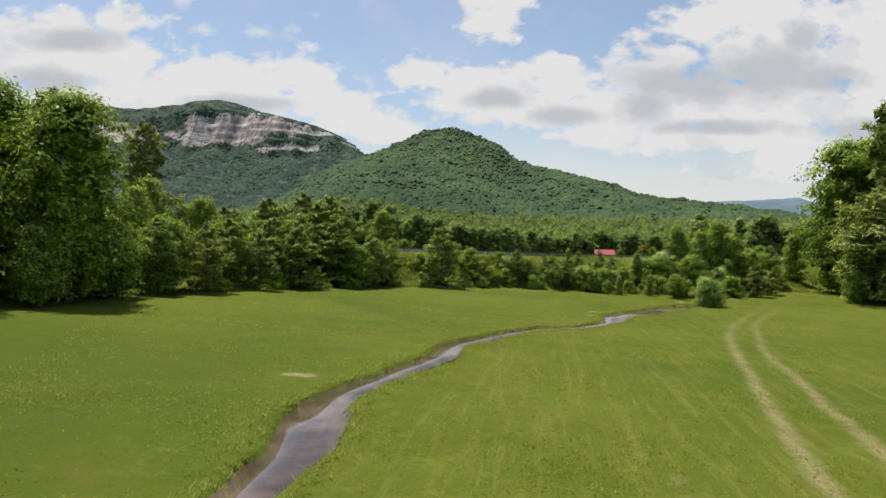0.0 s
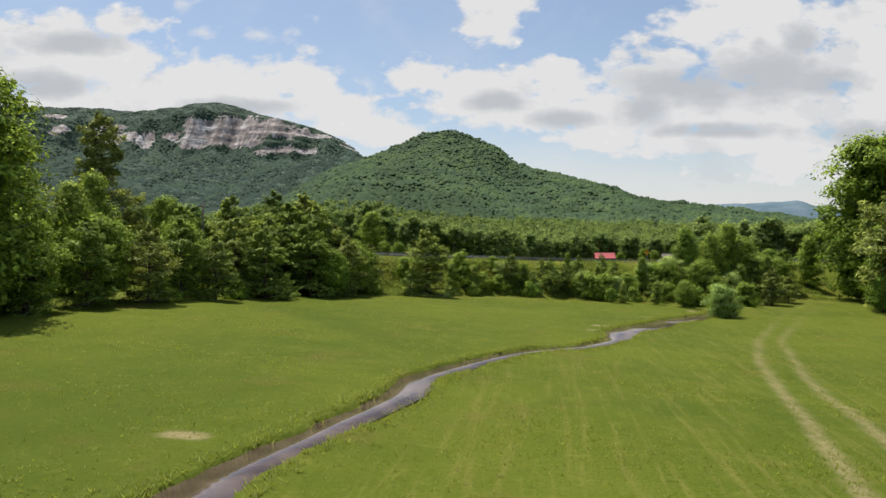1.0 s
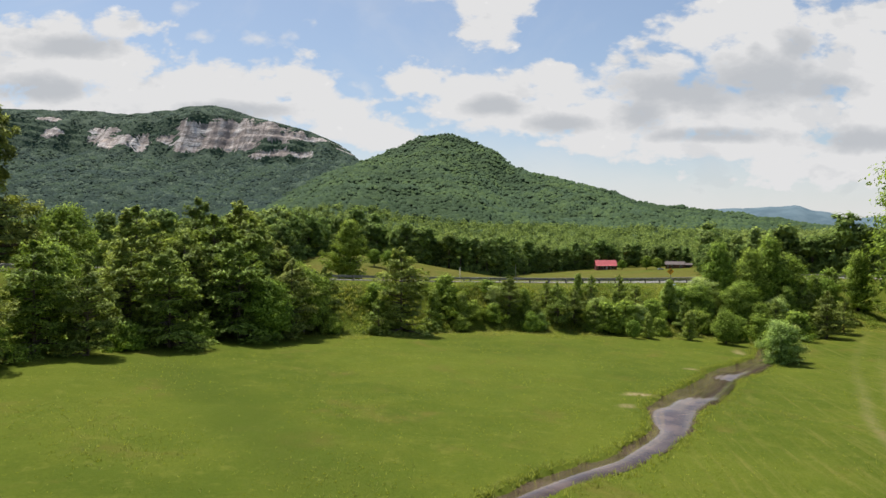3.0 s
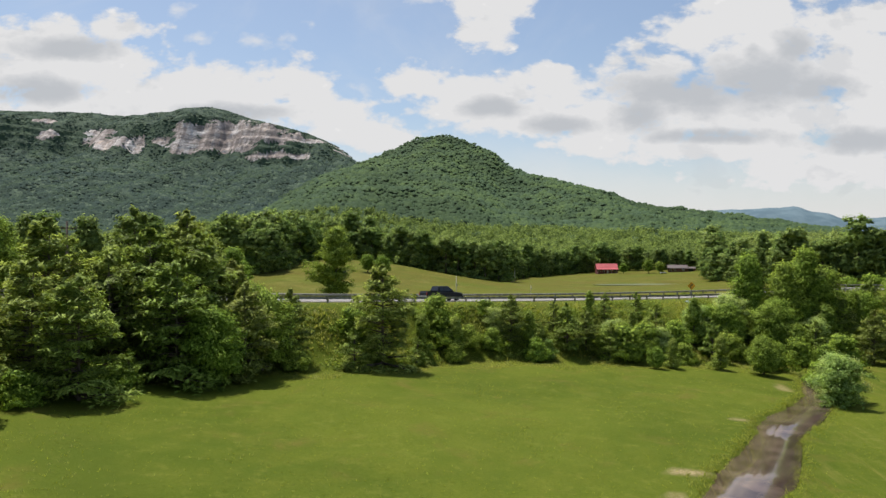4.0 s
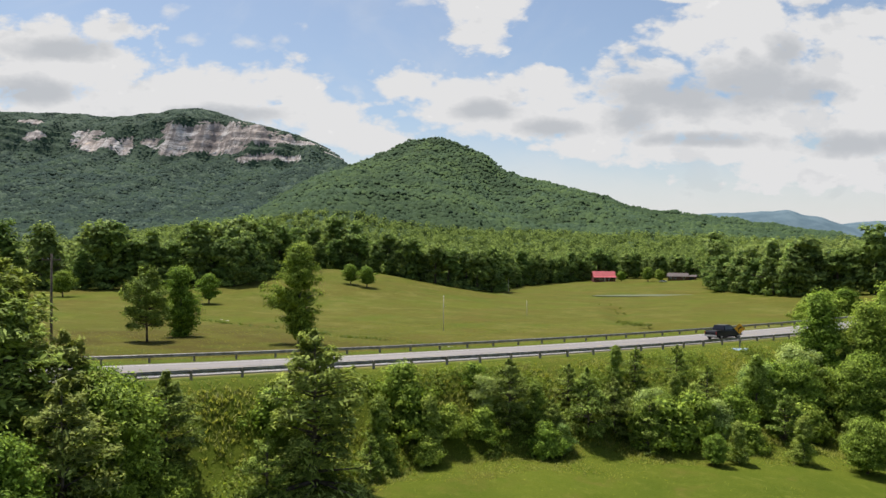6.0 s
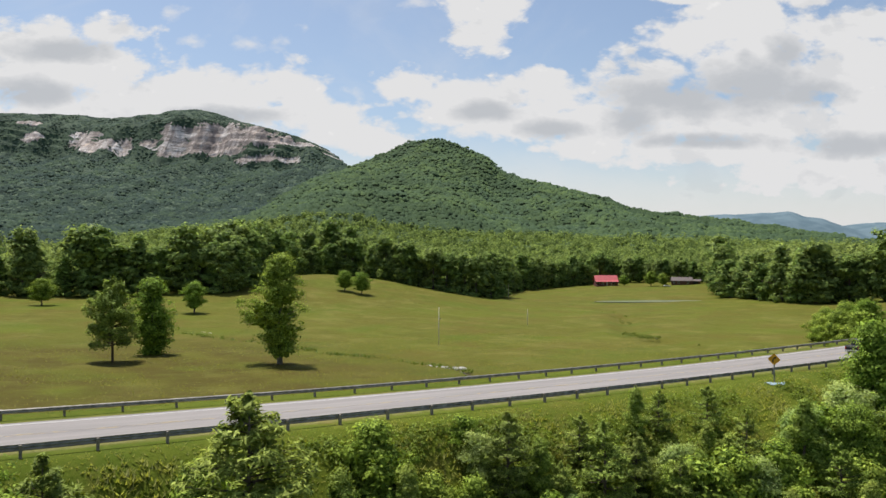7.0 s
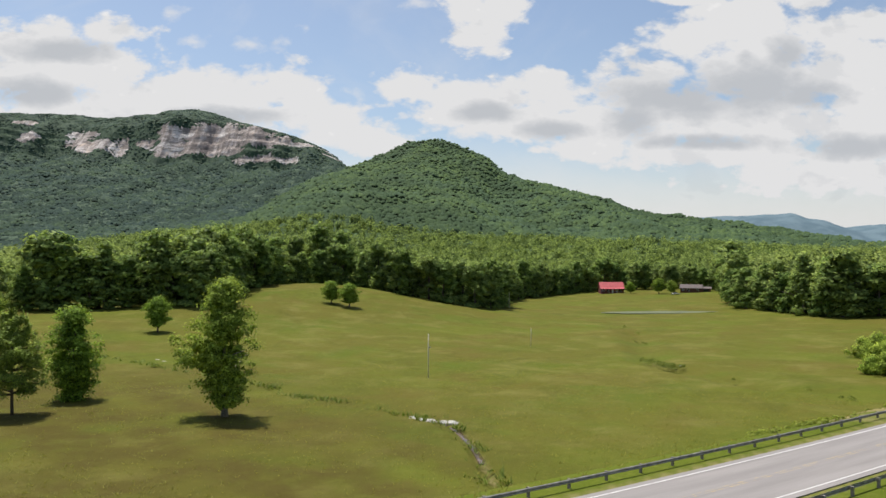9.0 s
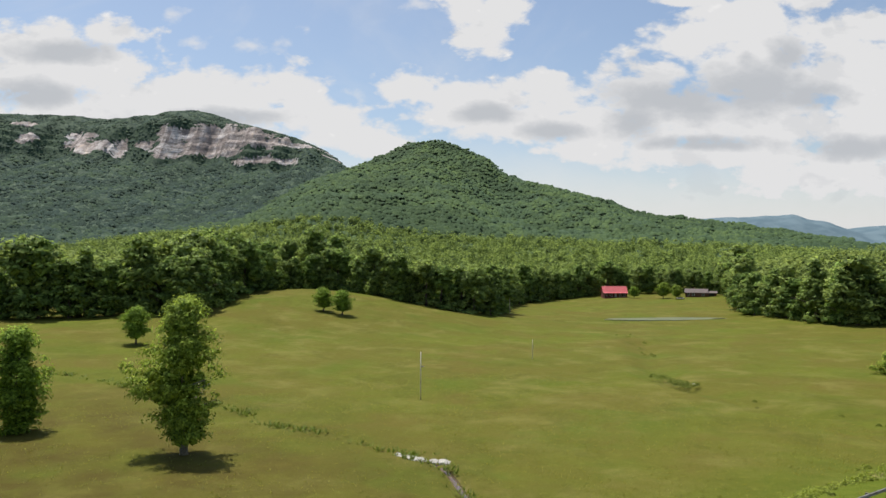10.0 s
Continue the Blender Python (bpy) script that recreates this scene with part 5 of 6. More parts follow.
# ---------------------------------------------------------------- houses
M_RED_ROOF = plain("red_metal_roof", (0.44, 0.075, 0.085), 0.6, 0, 0.12, 0.6)
M_MAROON = plain("maroon_boards", (0.17, 0.055, 0.050), 0.8, 0, 0.25, 2.0)
M_GREY_ROOF = plain("grey_shingles", (0.13, 0.105, 0.10), 0.85, 0, 0.2, 1.5)
M_BROWN_WALL = plain("brown_boards", (0.13, 0.060, 0.050), 0.8, 0, 0.25, 2.0)
M_GLASS = plain("dark_window_glass", (0.03, 0.035, 0.04), 0.08, 0, 0.1, 1.0, 0.6)
M_BLUE_SCRAP = plain("faded_blue_plastic", (0.34, 0.46, 0.58), 0.5, 0, 0.35, 4.0)
M_BLACK = plain("black_paint", (0.015, 0.015, 0.015), 0.5, 0, 0.2, 3.0)
M_SIGN = plain("yellow_sign_sheet", (0.72, 0.33, 0.02), 0.5, 0, 0.06, 3.0)
M_POLE = plain("grey_wood_pole", (0.62, 0.58, 0.48), 0.9, 0, 0.25, 3.0)


def roof_mesh(name, w, d, z, rise, over, mat, seams=0, thick=0.14):
    """Two sloping slabs that meet at a ridge along x, with raised seams."""
    s = Shape()
    for side in (-1, 1):
        y1, z1 = side * (d / 2 + over), z - over * rise / (d / 2)
        p = [(-w / 2 - over, y1, z1), (w / 2 + over, y1, z1), (w / 2 + over, 0, z + rise), (-w / 2 - over, 0, z + rise)]
        s.add(p + [(x, y, q + thick) for x, y, q in p], [(3, 2, 1, 0), (4, 5, 6, 7), (0, 1, 5, 4), (1, 2, 6, 5), (2, 3, 7, 6), (3, 0, 4, 7)])
        for k in range(seams):
            x = -w / 2 - over + (k + 0.5) * (w + 2 * over) / seams
            q = [(x - 0.03, y1, z1 + thick), (x + 0.03, y1, z1 + thick), (x + 0.03, 0, z + rise + thick), (x - 0.03, 0, z + rise + thick)]
            s.add(q + [(a, b, c + 0.06) for a, b, c in q], [(4, 5, 6, 7), (0, 1, 5, 4), (1, 2, 6, 5), (3, 0, 4, 7)])
    return s.made(name, mat)


def wall_shape(w, d, h, rise):
    s = Shape()
    a, b = w / 2, d / 2
    t = 0.18
    s.box((-a, -b, -1.0), (a, -b + t, h)).box((-a, b - t, -1.0), (a, b, h))
    for x in (-a, a - t):
        s.add([(x, -b, -1), (x, b, -1), (x, b, h), (x, 0, h + rise), (x, -b, h), (x + t, -b, -1), (x + t, b, -1), (x + t, b, h), (x + t, 0, h + rise), (x + t, -b, h)],
              [(4, 3, 2, 1, 0), (5, 6, 7, 8, 9), (0, 1, 6, 5), (1, 2, 7, 6), (2, 3, 8, 7), (3, 4, 9, 8), (4, 0, 5, 9)])
    for k in range(int(w / 0.45)):
        x = -a + 0.2 + k * 0.45
        s.box((x, -b - 0.025, 0), (x + 0.05, -b - 0.001, h))
    return s


def opening(parent, name, x, y, z, w, h, label=""):
    f = Shape()
    f.box((-w / 2 - 0.09, -0.06, -0.09), (w / 2 + 0.09, 0, 0)).box((-w / 2 - 0.09, -0.06, h), (w / 2 + 0.09, 0, h + 0.09)).box((-w / 2 - 0.09, -0.06, 0), (-w / 2, 0, h)).box((w / 2, -0.06, 0), (w / 2 + 0.09, 0, h)).box((-0.025, -0.05, 0), (0.025, -0.005, h))
    win = part(name, f.made(name, M_WHITE), parent, label, pose(x, y, z))
    part("pane", Shape().box((-w / 2, -0.03, 0), (w / 2, -0.01, h)).made("pane", M_GLASS), win)


def build_houses():
    h = tagged(new("house"), "maroon house with a bright red metal roof and front porch", "house")
    part("wall", wall_shape(14.2, 8.0, 3.0, 3.3).made("wall", M_MAROON), h)
    part("roof", roof_mesh("roof", 14.2, 8.0, 3.0, 3.3, 0.45, M_RED_ROOF, 24), h, "red standing-seam metal roof")
    for x in (-5.2, -2.8, 2.6):
        opening(h, "window", x, -4.03, 0.9, 1.1, 1.4)
    opening(h, "window", 4.9, -4.03, 0.6, 1.9, 1.9, "wide white-framed window")
    part("door", Shape().box((-0.5, -0.08, -0.1), (0.5, 0, 2.1)).box((-0.06, -0.1, 1.0), (0.02, -0.08, 1.06)).made("door", M_WHITE), h, "white front door", pose(0.2, -4.03, 0))
    porch = part("porch", Shape().box((-7.1, -6.4, -1.0), (7.1, -4.05, -0.02)).made("porch", M_MAROON), h)
    part("porch_roof", Shape().add([(-7.4, -6.7, 2.45), (7.4, -6.7, 2.45), (7.4, -4.0, 3.0), (-7.4, -4.0, 3.0), (-7.4, -6.7, 2.57), (7.4, -6.7, 2.57), (7.4, -4.0, 3.12), (-7.4, -4.0, 3.12)], [(3, 2, 1, 0), (4, 5, 6, 7), (0, 1, 5, 4), (1, 2, 6, 5), (2, 3, 7, 6), (3, 0, 4, 7)]).made("porch_roof", M_RED_ROOF), porch)
    post = Shape().box((-0.06, -0.06, -0.02), (0.06, 0.06, 2.5)).made("porch_post", M_WHITE)
    for x in (-6.9, -2.4, 2.4, 6.9):
        part("porch_post", post, porch, at=pose(x, -6.3, 0))
    h.matrix_basis = pose(51.0, 567, float(ground_z(51, 564)) + 0.25, 0, 0, 6)
    b = tagged(new("ranch_house"), "long low brown house with a grey shingle roof", "house")
    part("wall", wall_shape(12.0, 7.5, 2.5, 1.9).made("wall", M_BROWN_WALL), b)
    part("roof", roof_mesh("roof", 12.0, 7.5, 2.5, 1.9, 0.5, M_GREY_ROOF), b, "grey shingle roof")
    for x in (-4.4, -1.6, 3.9):
        opening(b, "window", x, -3.78, 0.8, 1.2, 1.1)
    part("door", Shape().box((-0.48, -0.08, -0.1), (0.48, 0, 2.05)).made("door", M_BROWN_WALL), b, at=pose(1.2, -3.78, 0))
    wing = part("garage", Shape().box((6.0, -2.6, -1), (11.0, 3.0, 2.2)).made("garage", M_BROWN_WALL), b, "lower garage wing")
    part("garage_roof", Shape().add([(6.0, -3.2, 2.15), (11.5, -3.2, 2.15), (11.5, 0.2, 3.2), (6.0, 0.2, 3.2), (11.5, 3.5, 2.15), (6.0, 3.5, 2.15), (6.0, -3.2, 2.3), (11.5, -3.2, 2.3), (11.5, 0.2, 3.35), (6.0, 0.2, 3.35), (11.5, 3.5, 2.3), (6.0, 3.5, 2.3)], [(6, 7, 8, 9), (9, 8, 10, 11), (0, 1, 7, 6), (1, 2, 8, 7), (2, 4, 10, 8), (5, 4, 10, 11)]).made("garage_roof", M_GREY_ROOF), wing)
    part("garage_door", Shape().box((7.1, -2.68, 0), (9.9, -2.61, 2.0)).made("garage_door", M_BLACK), wing)
    part("chimney", Shape().box((-2.0, 0.5, 2.5), (-1.1, 1.3, 5.0)).made("chimney", M_BROWN_WALL), b)
    b.matrix_basis = pose(96.5, 552, float(ground_z(96.5, 549)) + 0.2, 0, 0, -14)


build_houses()


# ---------------------------------------------------------------- vehicles
def glossy(name, colour, coat=0.6):
    m, t, b = material(name, 0.38, 0.3)
    t.links.new(mix(t, fbm(t, place(t), 1.5, 4.0), colour, tuple(1.25 * c for c in colour)), b.inputs["Base Color"])
    b.inputs["Coat Weight"].default_value = coat
    return m


M_NAVY = glossy("dark_blue_car_paint", (0.006, 0.007, 0.013), 0.15)
M_CAR_WHITE = glossy("white_car_paint", (0.75, 0.75, 0.74))
M_TYRE = plain("tyre_rubber", (0.02, 0.02, 0.02), 0.85, 0, 0.2, 8.0)
M_RIM = plain("alloy_rim", (0.5, 0.5, 0.5), 0.35, 0.8, 0.1, 4.0)
M_TAIL = plain("red_tail_lamp", (0.35, 0.015, 0.012), 0.3, 0, 0.1, 4.0)
M_LAMP = plain("clear_head_lamp", (0.7, 0.7, 0.7), 0.2, 0, 0.1, 4.0)


def loft(sections):
    """Closed rings of the same count, one after another."""
    s = Shape()
    n = len(sections[0])
    faces = [tuple(range(n - 1, -1, -1)), tuple((len(sections) - 1) * n + k for k in range(n))]
    faces += [(i * n + k, i * n + (k + 1) % n, (i + 1) * n + (k + 1) % n, (i + 1) * n + k) for i in range(len(sections) - 1) for k in range(n)]
    return s.add([p for r in sections for p in r], faces)


def ring(x, half, lo, hi, edge=0.10):
    return [(x, -half + edge, lo), (x, half - edge, lo), (x, half, lo + edge), (x, half, hi - edge), (x, half - edge, hi), (x, -half + edge, hi), (x, -half, hi - edge), (x, -half, lo + edge)]


def wheels(root, front, rear, track, radius):
    n = 20
    tyre = Shape()
    prof = [(radius * 0.62, -0.11), (radius * 0.92, -0.125), (radius, -0.09), (radius, 0.09), (radius * 0.92, 0.125), (radius * 0.62, 0.11)]
    v = [(r * math.cos(k * math.tau / n), y, r * math.sin(k * math.tau / n)) for k in range(n) for r, y in prof]
    tyre.add(v, [(k * 6 + j, k * 6 + (j + 1) % 6, ((k + 1) % n) * 6 + (j + 1) % 6, ((k + 1) % n) * 6 + j) for k in range(n) for j in range(6)])
    rim = Shape().tube([(0, -0.1, 0), (0, 0.1, 0)], [radius * 0.16] * 2, 10)
    for k in range(5):
        a = k * math.tau / 5
        rim.box((0, -0.09, -0.045), (radius * 0.62, -0.04, 0.045), Matrix.Rotation(a, 4, "Y"))
        rim.box((0, 0.04, -0.045), (radius * 0.62, 0.09, 0.045), Matrix.Rotation(a, 4, "Y"))
    ty, ri = tyre.made("tyre", M_TYRE, True), rim.made("rim", M_RIM)
    out = []
    for x in (front, rear):
        for y in (-track, track):
            w = new("wheel")
            w.parent = root
            w.matrix_basis = pose(x, y, radius)
            part("tyre", ty, w)
            part("rim", ri, w)
            out.append((w, x, y, radius))
    return out


def pickup():
    root = tagged(new("pickup_truck"), "dark blue crew-cab pickup truck driving along the road", "pickup truck")
    body = loft([ring(-2.85, 0.90, 0.52, 1.02), ring(-2.75, 0.97, 0.45, 1.16), ring(-1.2, 0.99, 0.40, 1.18), ring(-1.1, 0.99, 0.40, 1.18), ring(1.35, 0.99, 0.40, 1.16), ring(1.5, 0.99, 0.40, 1.14), ring(2.3, 0.97, 0.42, 1.08), ring(2.72, 0.90, 0.46, 0.98), ring(2.82, 0.80, 0.50, 0.86)])
    part("body", body.made("body", M_NAVY, False), root)
    cab = loft([ring(-1.18, 0.92, 1.15, 1.30, 0.06), ring(-0.95, 0.78, 1.15, 1.86, 0.08), ring(0.30, 0.78, 1.15, 1.90, 0.08), ring(0.65, 0.80, 1.15, 1.80, 0.08), ring(1.42, 0.92, 1.12, 1.20, 0.04)])
    part("cab", cab.made("cab", M_NAVY), root)
    for side in (-1, 1):
        g = Shape()
        for x0, x1, t0, t1 in ((-0.92, -0.30, -0.86, -0.30), (-0.22, 0.95, -0.22, 0.52)):
            y0, y1 = side * 0.915, side * 0.80
            g.add([(x0, y0, 1.24), (x1, y0, 1.24), (t1, y1, 1.74), (t0, y1, 1.74), (x0, y0 - side * 0.03, 1.24), (x1, y0 - side * 0.03, 1.24), (t1, y1 - side * 0.03, 1.74), (t0, y1 - side * 0.03, 1.74)], [(0, 1, 2, 3), (7, 6, 5, 4), (0, 4, 5, 1), (1, 5, 6, 2), (2, 6, 7, 3), (3, 7, 4, 0)])
        part("side_window", g.made("side_window", M_GLASS), root)
        part("mirror", Shape().box((0.85, side * 1.0, 1.12), (1.0, side * 1.18, 1.32)).made("mirror", M_NAVY), root)
        part("headlight", Shape().box((2.60, side * 0.62 - 0.14, 0.78), (2.80, side * 0.62 + 0.14, 0.94)).made("headlight", M_LAMP), root, "clear headlight")
        part("tail_light", Shape().box((-2.87, side * 0.84 - 0.06, 0.72), (-2.80, side * 0.84 + 0.06, 1.08)).made("tail_light", M_TAIL), root, "red tail light")
        part("bed_rail", Shape().box((-2.75, side * 0.92 - 0.05, 1.17), (-1.2, side * 0.92 + 0.05, 1.24)).made("bed_rail", M_BLACK), root)
    part("windscreen", Shape().add([(1.36, -0.80, 1.22), (1.36, 0.80, 1.22), (0.72, 0.70, 1.78), (0.72, -0.70, 1.78), (1.30, -0.80, 1.20), (1.30, 0.80, 1.20), (0.66, 0.70, 1.76), (0.66, -0.70, 1.76)], [(0, 1, 2, 3), (7, 6, 5, 4), (0, 4, 5, 1), (1, 5, 6, 2), (2, 6, 7, 3), (3, 7, 4, 0)]).made("windscreen", M_GLASS), root)
    part("bumper", Shape().box((-3.0, -0.9, 0.46), (-2.84, 0.9, 0.64)).made("bumper", M_RIM), root, "chrome rear bumper")
    part("front_bumper", Shape().box((2.74, -0.86, 0.42), (2.92, 0.86, 0.62)).made("front_bumper", M_BLACK), root)
    part("bed_cover", Shape().box((-2.74, -0.84, 1.165), (-1.2, 0.84, 1.205)).made("bed_cover", M_BLACK), root)
    part("underbody", Shape().box((-2.5, -0.7, 0.26), (2.4, 0.7, 0.45)).made("underbody", M_BLACK), root)
    return root, wheels(root, 1.78, -1.78, 0.86, 0.40)


def parked_car():
    root = tagged(new("parked_car"), "white car parked on the grass beside the houses", "car")
    part("body", loft([ring(-2.15, 0.75, 0.45, 0.80), ring(-2.0, 0.86, 0.35, 0.95), ring(0.9, 0.88, 0.32, 0.98), ring(1.9, 0.84, 0.35, 0.80), ring(2.2, 0.70, 0.42, 0.66)]).made("body", M_CAR_WHITE), root)
    part("cabin", loft([ring(-1.7, 0.78, 0.93, 1.0, 0.03), ring(-1.1, 0.66, 0.93, 1.42, 0.06), ring(0.2, 0.66, 0.93, 1.44, 0.06), ring(1.0, 0.78, 0.93, 0.98, 0.02)]).made("cabin", M_GLASS), root, "dark glazed cabin")
    wheels(root, 1.35, -1.35, 0.76, 0.32)
    root.matrix_basis = pose(84.5, 536, float(ground_z(84.5, 536)), 0, 0, 15)


TRUCK, TRUCK_WHEELS = pickup()
parked_car()


# ---------------------------------------------------------------- roadside things
def build_sign():
    root = tagged(new("road_sign"), "yellow diamond curve-warning sign with a black arrow on a post", "road sign")
    part("post", Shape().box((-0.035, 0.01, -0.5), (0.035, 0.05, 2.45)).box((-0.06, 0.05, -0.5), (0.06, 0.06, 2.45)).made("post", M_STEEL), root)
    r = 0.54
    ring8 = [(r - 0.05, 0.05), (0.05, r - 0.05), (-0.05, r - 0.05), (-r + 0.05, 0.05), (-r + 0.05, -0.05), (-0.05, -r + 0.05), (0.05, -r + 0.05), (r - 0.05, -0.05)]
    n = 8
    panel = Shape().add([(x, 0.0, z) for x, z in ring8] + [(x, -0.006, z) for x, z in ring8], [tuple(range(n)), tuple(2 * n - 1 - k for k in range(n))] + [(k, n + k, n + (k + 1) % n, (k + 1) % n) for k in range(n)])
    board = part("panel", panel.made("panel", M_SIGN), root, "yellow diamond panel", pose(0, 0, 2.0))
    path = [(-0.10, -0.30), (-0.10, -0.08), (-0.06, 0.04), (0.02, 0.11), (0.06, 0.14)]
    a = Shape()
    for (x0, z0), (x1, z1) in zip(path, path[1:]):
        d = Vector((x1 - x0, z1 - z0)).normalized() * 0.05
        a.add([(x0 + d.y, -0.012, z0 - d.x), (x1 + d.y, -0.012, z1 - d.x), (x1 - d.y, -0.012, z1 + d.x), (x0 - d.y, -0.012, z0 + d.x)], [(0, 1, 2, 3)])
    a.add([(-0.02, -0.013, 0.22), (0.12, -0.013, 0.04), (0.22, -0.013, 0.24)], [(0, 1, 2)])
    part("arrow", a.made("arrow", M_BLACK), board, "black curved arrow")
    x, y = 22.2, 143.6
    root.matrix_basis = pose(x, y, float(ground_z(x, y)), 0, 0, -28)


def build_scrap():
    rng = np.random.RandomState(3)
    n = 9
    u, v = np.meshgrid(np.linspace(-0.8, 0.8, n * 2), np.linspace(-0.28, 0.28, n))
    u, v = u.ravel(), v.ravel()
    z = 0.10 + 0.10 * np.sin(u * 6 + 1) * np.cos(v * 9) + 0.05 * rng.rand(len(u)) - 0.06 * u
    s = Shape().add(np.column_stack([u, v + 0.12 * np.sin(u * 3), z]), grid_faces(2 * n, n).tolist())
    k = len(s.v)
    s.add([(a, b, c - 0.02) for a, b, c in s.v], grid_faces(2 * n, n).tolist())
    x, y = 21.9, 142.6
    tagged(new("plastic_scrap", s.made("plastic_scrap", M_BLUE_SCRAP)), "crumpled pale blue plastic sheet lying on the grass bank", "litter").matrix_basis = pose(x, y, float(ground_z(x, y)) + 0.02, 8, -6, -35)


def pole(x, y, h, r, arms, label):
    wood = M_BARK if arms else M_POLE
    root = tagged(new("utility_pole"), label, "utility pole", "poles in the meadow")
    part("shaft", Shape().tube([(0, 0, -0.6), (0, 0, h * 0.5), (0.03, 0, h)], [r, r * 0.85, r * 0.65], 9).made("shaft", wood, True), root)
    if arms:
        part("crossarm", Shape().box((-1.0, -0.06, h - 0.75), (1.0, 0.06, h - 0.63)).made("crossarm", wood), root)
        for q in (-0.9, -0.35, 0.35, 0.9):
            part("insulator", Shape().tube([(q, 0, h - 0.63), (q, 0, h - 0.52), (q, 0, h - 0.45)], [0.035, 0.05, 0.03], 7).made("insulator", M_STEEL), root)
    else:
        part("bracket", Shape().box((0.0, -0.03, h * 0.68), (0.55, 0.03, h * 0.70)).made("bracket", M_STEEL), root)
    root.matrix_basis = pose(x, y, float(ground_z(x, y)), 0, 0, 20)


build_sign()
build_scrap()
pole(-17.3, 224, 7.6, 0.10, False, "thin pale wooden pole standing in the meadow")
pole(0.5, 286, 4.5, 0.09, False, "short pale wooden pole in the meadow")
pole(-9.0, 438, 7.5, 0.14, False, "pale wooden pole at the forest edge")
pole(-46, 115, 11.5, 0.16, True, "tall wooden utility pole beside the road")
pole(-53, 144, 12.5, 0.16, True, "tall wooden utility pole beside the road")


def boulder(seed):
    rng = random.Random(seed)
    bm = bmesh.new()
    bmesh.ops.create_icosphere(bm, subdivisions=2, radius=0.5)
    for v in bm.verts:
        v.co *= 1 + 0.35 * noise.noise(v.co * 2.2 + Vector((seed * 3.1, 0, 0)))
        v.co.z *= 0.62
        v.co.x *= 1.3
    me = bpy.data.meshes.new("stone")
    bm.to_mesh(me)
    bm.free()
    me.materials.append(M_STONE)
    return me


def build_stones():
    rng = random.Random(8)
    shapes = [boulder(k) for k in range(4)]
    for cx, cy, n, spread, big in ((-11.4, 185.4, 13, 3.4, 0.95), (-72.0, 232.0, 5, 3.5, 0.9), (29.0, 250.5, 3, 1.2, 0.5), (10.0, 81.5, 5, 1.0, 0.22), (-5.1, 24.0, 7, 1.2, 0.16), (13.0, 86.0, 5, 1.4, 0.2)):
        for k in range(n):
            t = rng.uniform(-1, 1)
            x, y = cx + t * spread, cy - t * spread * (0.45 if cy > 150 else -0.6) + rng.uniform(-0.5, 0.5)
            m = pose(x, y, float(ground_z(x, y)) - (0.30 if cy < 150 or cx < 0 else 0.3) + 0.12 * big, rng.uniform(-12, 12), 0, rng.uniform(0, 360))
            ob = tagged(new("stone", rng.choice(shapes)), "pale weathered stone lying by the stream", "stone", "stones by the streams")
            ob.matrix_basis = m @ Matrix.Scale(big * rng.uniform(0.5, 1.2), 4)


build_stones()


# ---------------------------------------------------------------- grass
def blades(x, y, z, height, wide, per, rng, lean=0.45):
    """Tufts: narrow bent blades standing round each place."""
    n = len(x) * per
    bx, by, bz = np.repeat(x, per), np.repeat(y, per), np.repeat(z, per)
    h = np.repeat(height, per) * rng.uniform(0.55, 1.2, n)
    w = np.repeat(wide, per) * rng.uniform(0.6, 1.3, n)
    a = rng.uniform(0, math.tau, n)
    l = rng.uniform(0.35, 2.0 * lean, n) * h
    off = rng.normal(0, 0.45, (2, n)) * np.repeat(height, per) * 0.6
    c, s = np.cos(a), np.sin(a)
    v = np.empty((n, 3, 3))
    v[:, 0] = np.column_stack([bx + off[0] - s * w, by + off[1] + c * w, bz - 0.03])
    v[:, 1] = np.column_stack([bx + off[0] + s * w, by + off[1] - c * w, bz - 0.03])
    v[:, 2] = np.column_stack([bx + off[0] + c * l, by + off[1] + s * l, bz + h])
    return v.reshape(-1, 3), np.arange(3 * n).reshape(n, 3)


def mounds(x, y, rng, low, high):
    """Low leafy mounds of small sprays."""
    k, size = 90, rng.uniform(low, high, len(x))
    d = rng.normal(0, 1, (len(x), k, 3))
    d /= np.linalg.norm(d, axis=2)[:, :, None]
    d[:, :, 2] = np.abs(d[:, :, 2])
    pos = np.stack([x[:, None] + d[:, :, 0] * size[:, None] * 1.2, y[:, None] + d[:, :, 1] * size[:, None] * 1.2, ground_z(x, y)[:, None] + d[:, :, 2] * size[:, None] * rng.uniform(0.7, 1.3, (len(x), k))], axis=2)
    return quads(pos.reshape(-1, 3), (d + np.array([0, 0, 0.5])).reshape(-1, 3), 0.10, 0.065, rng, 0.5)


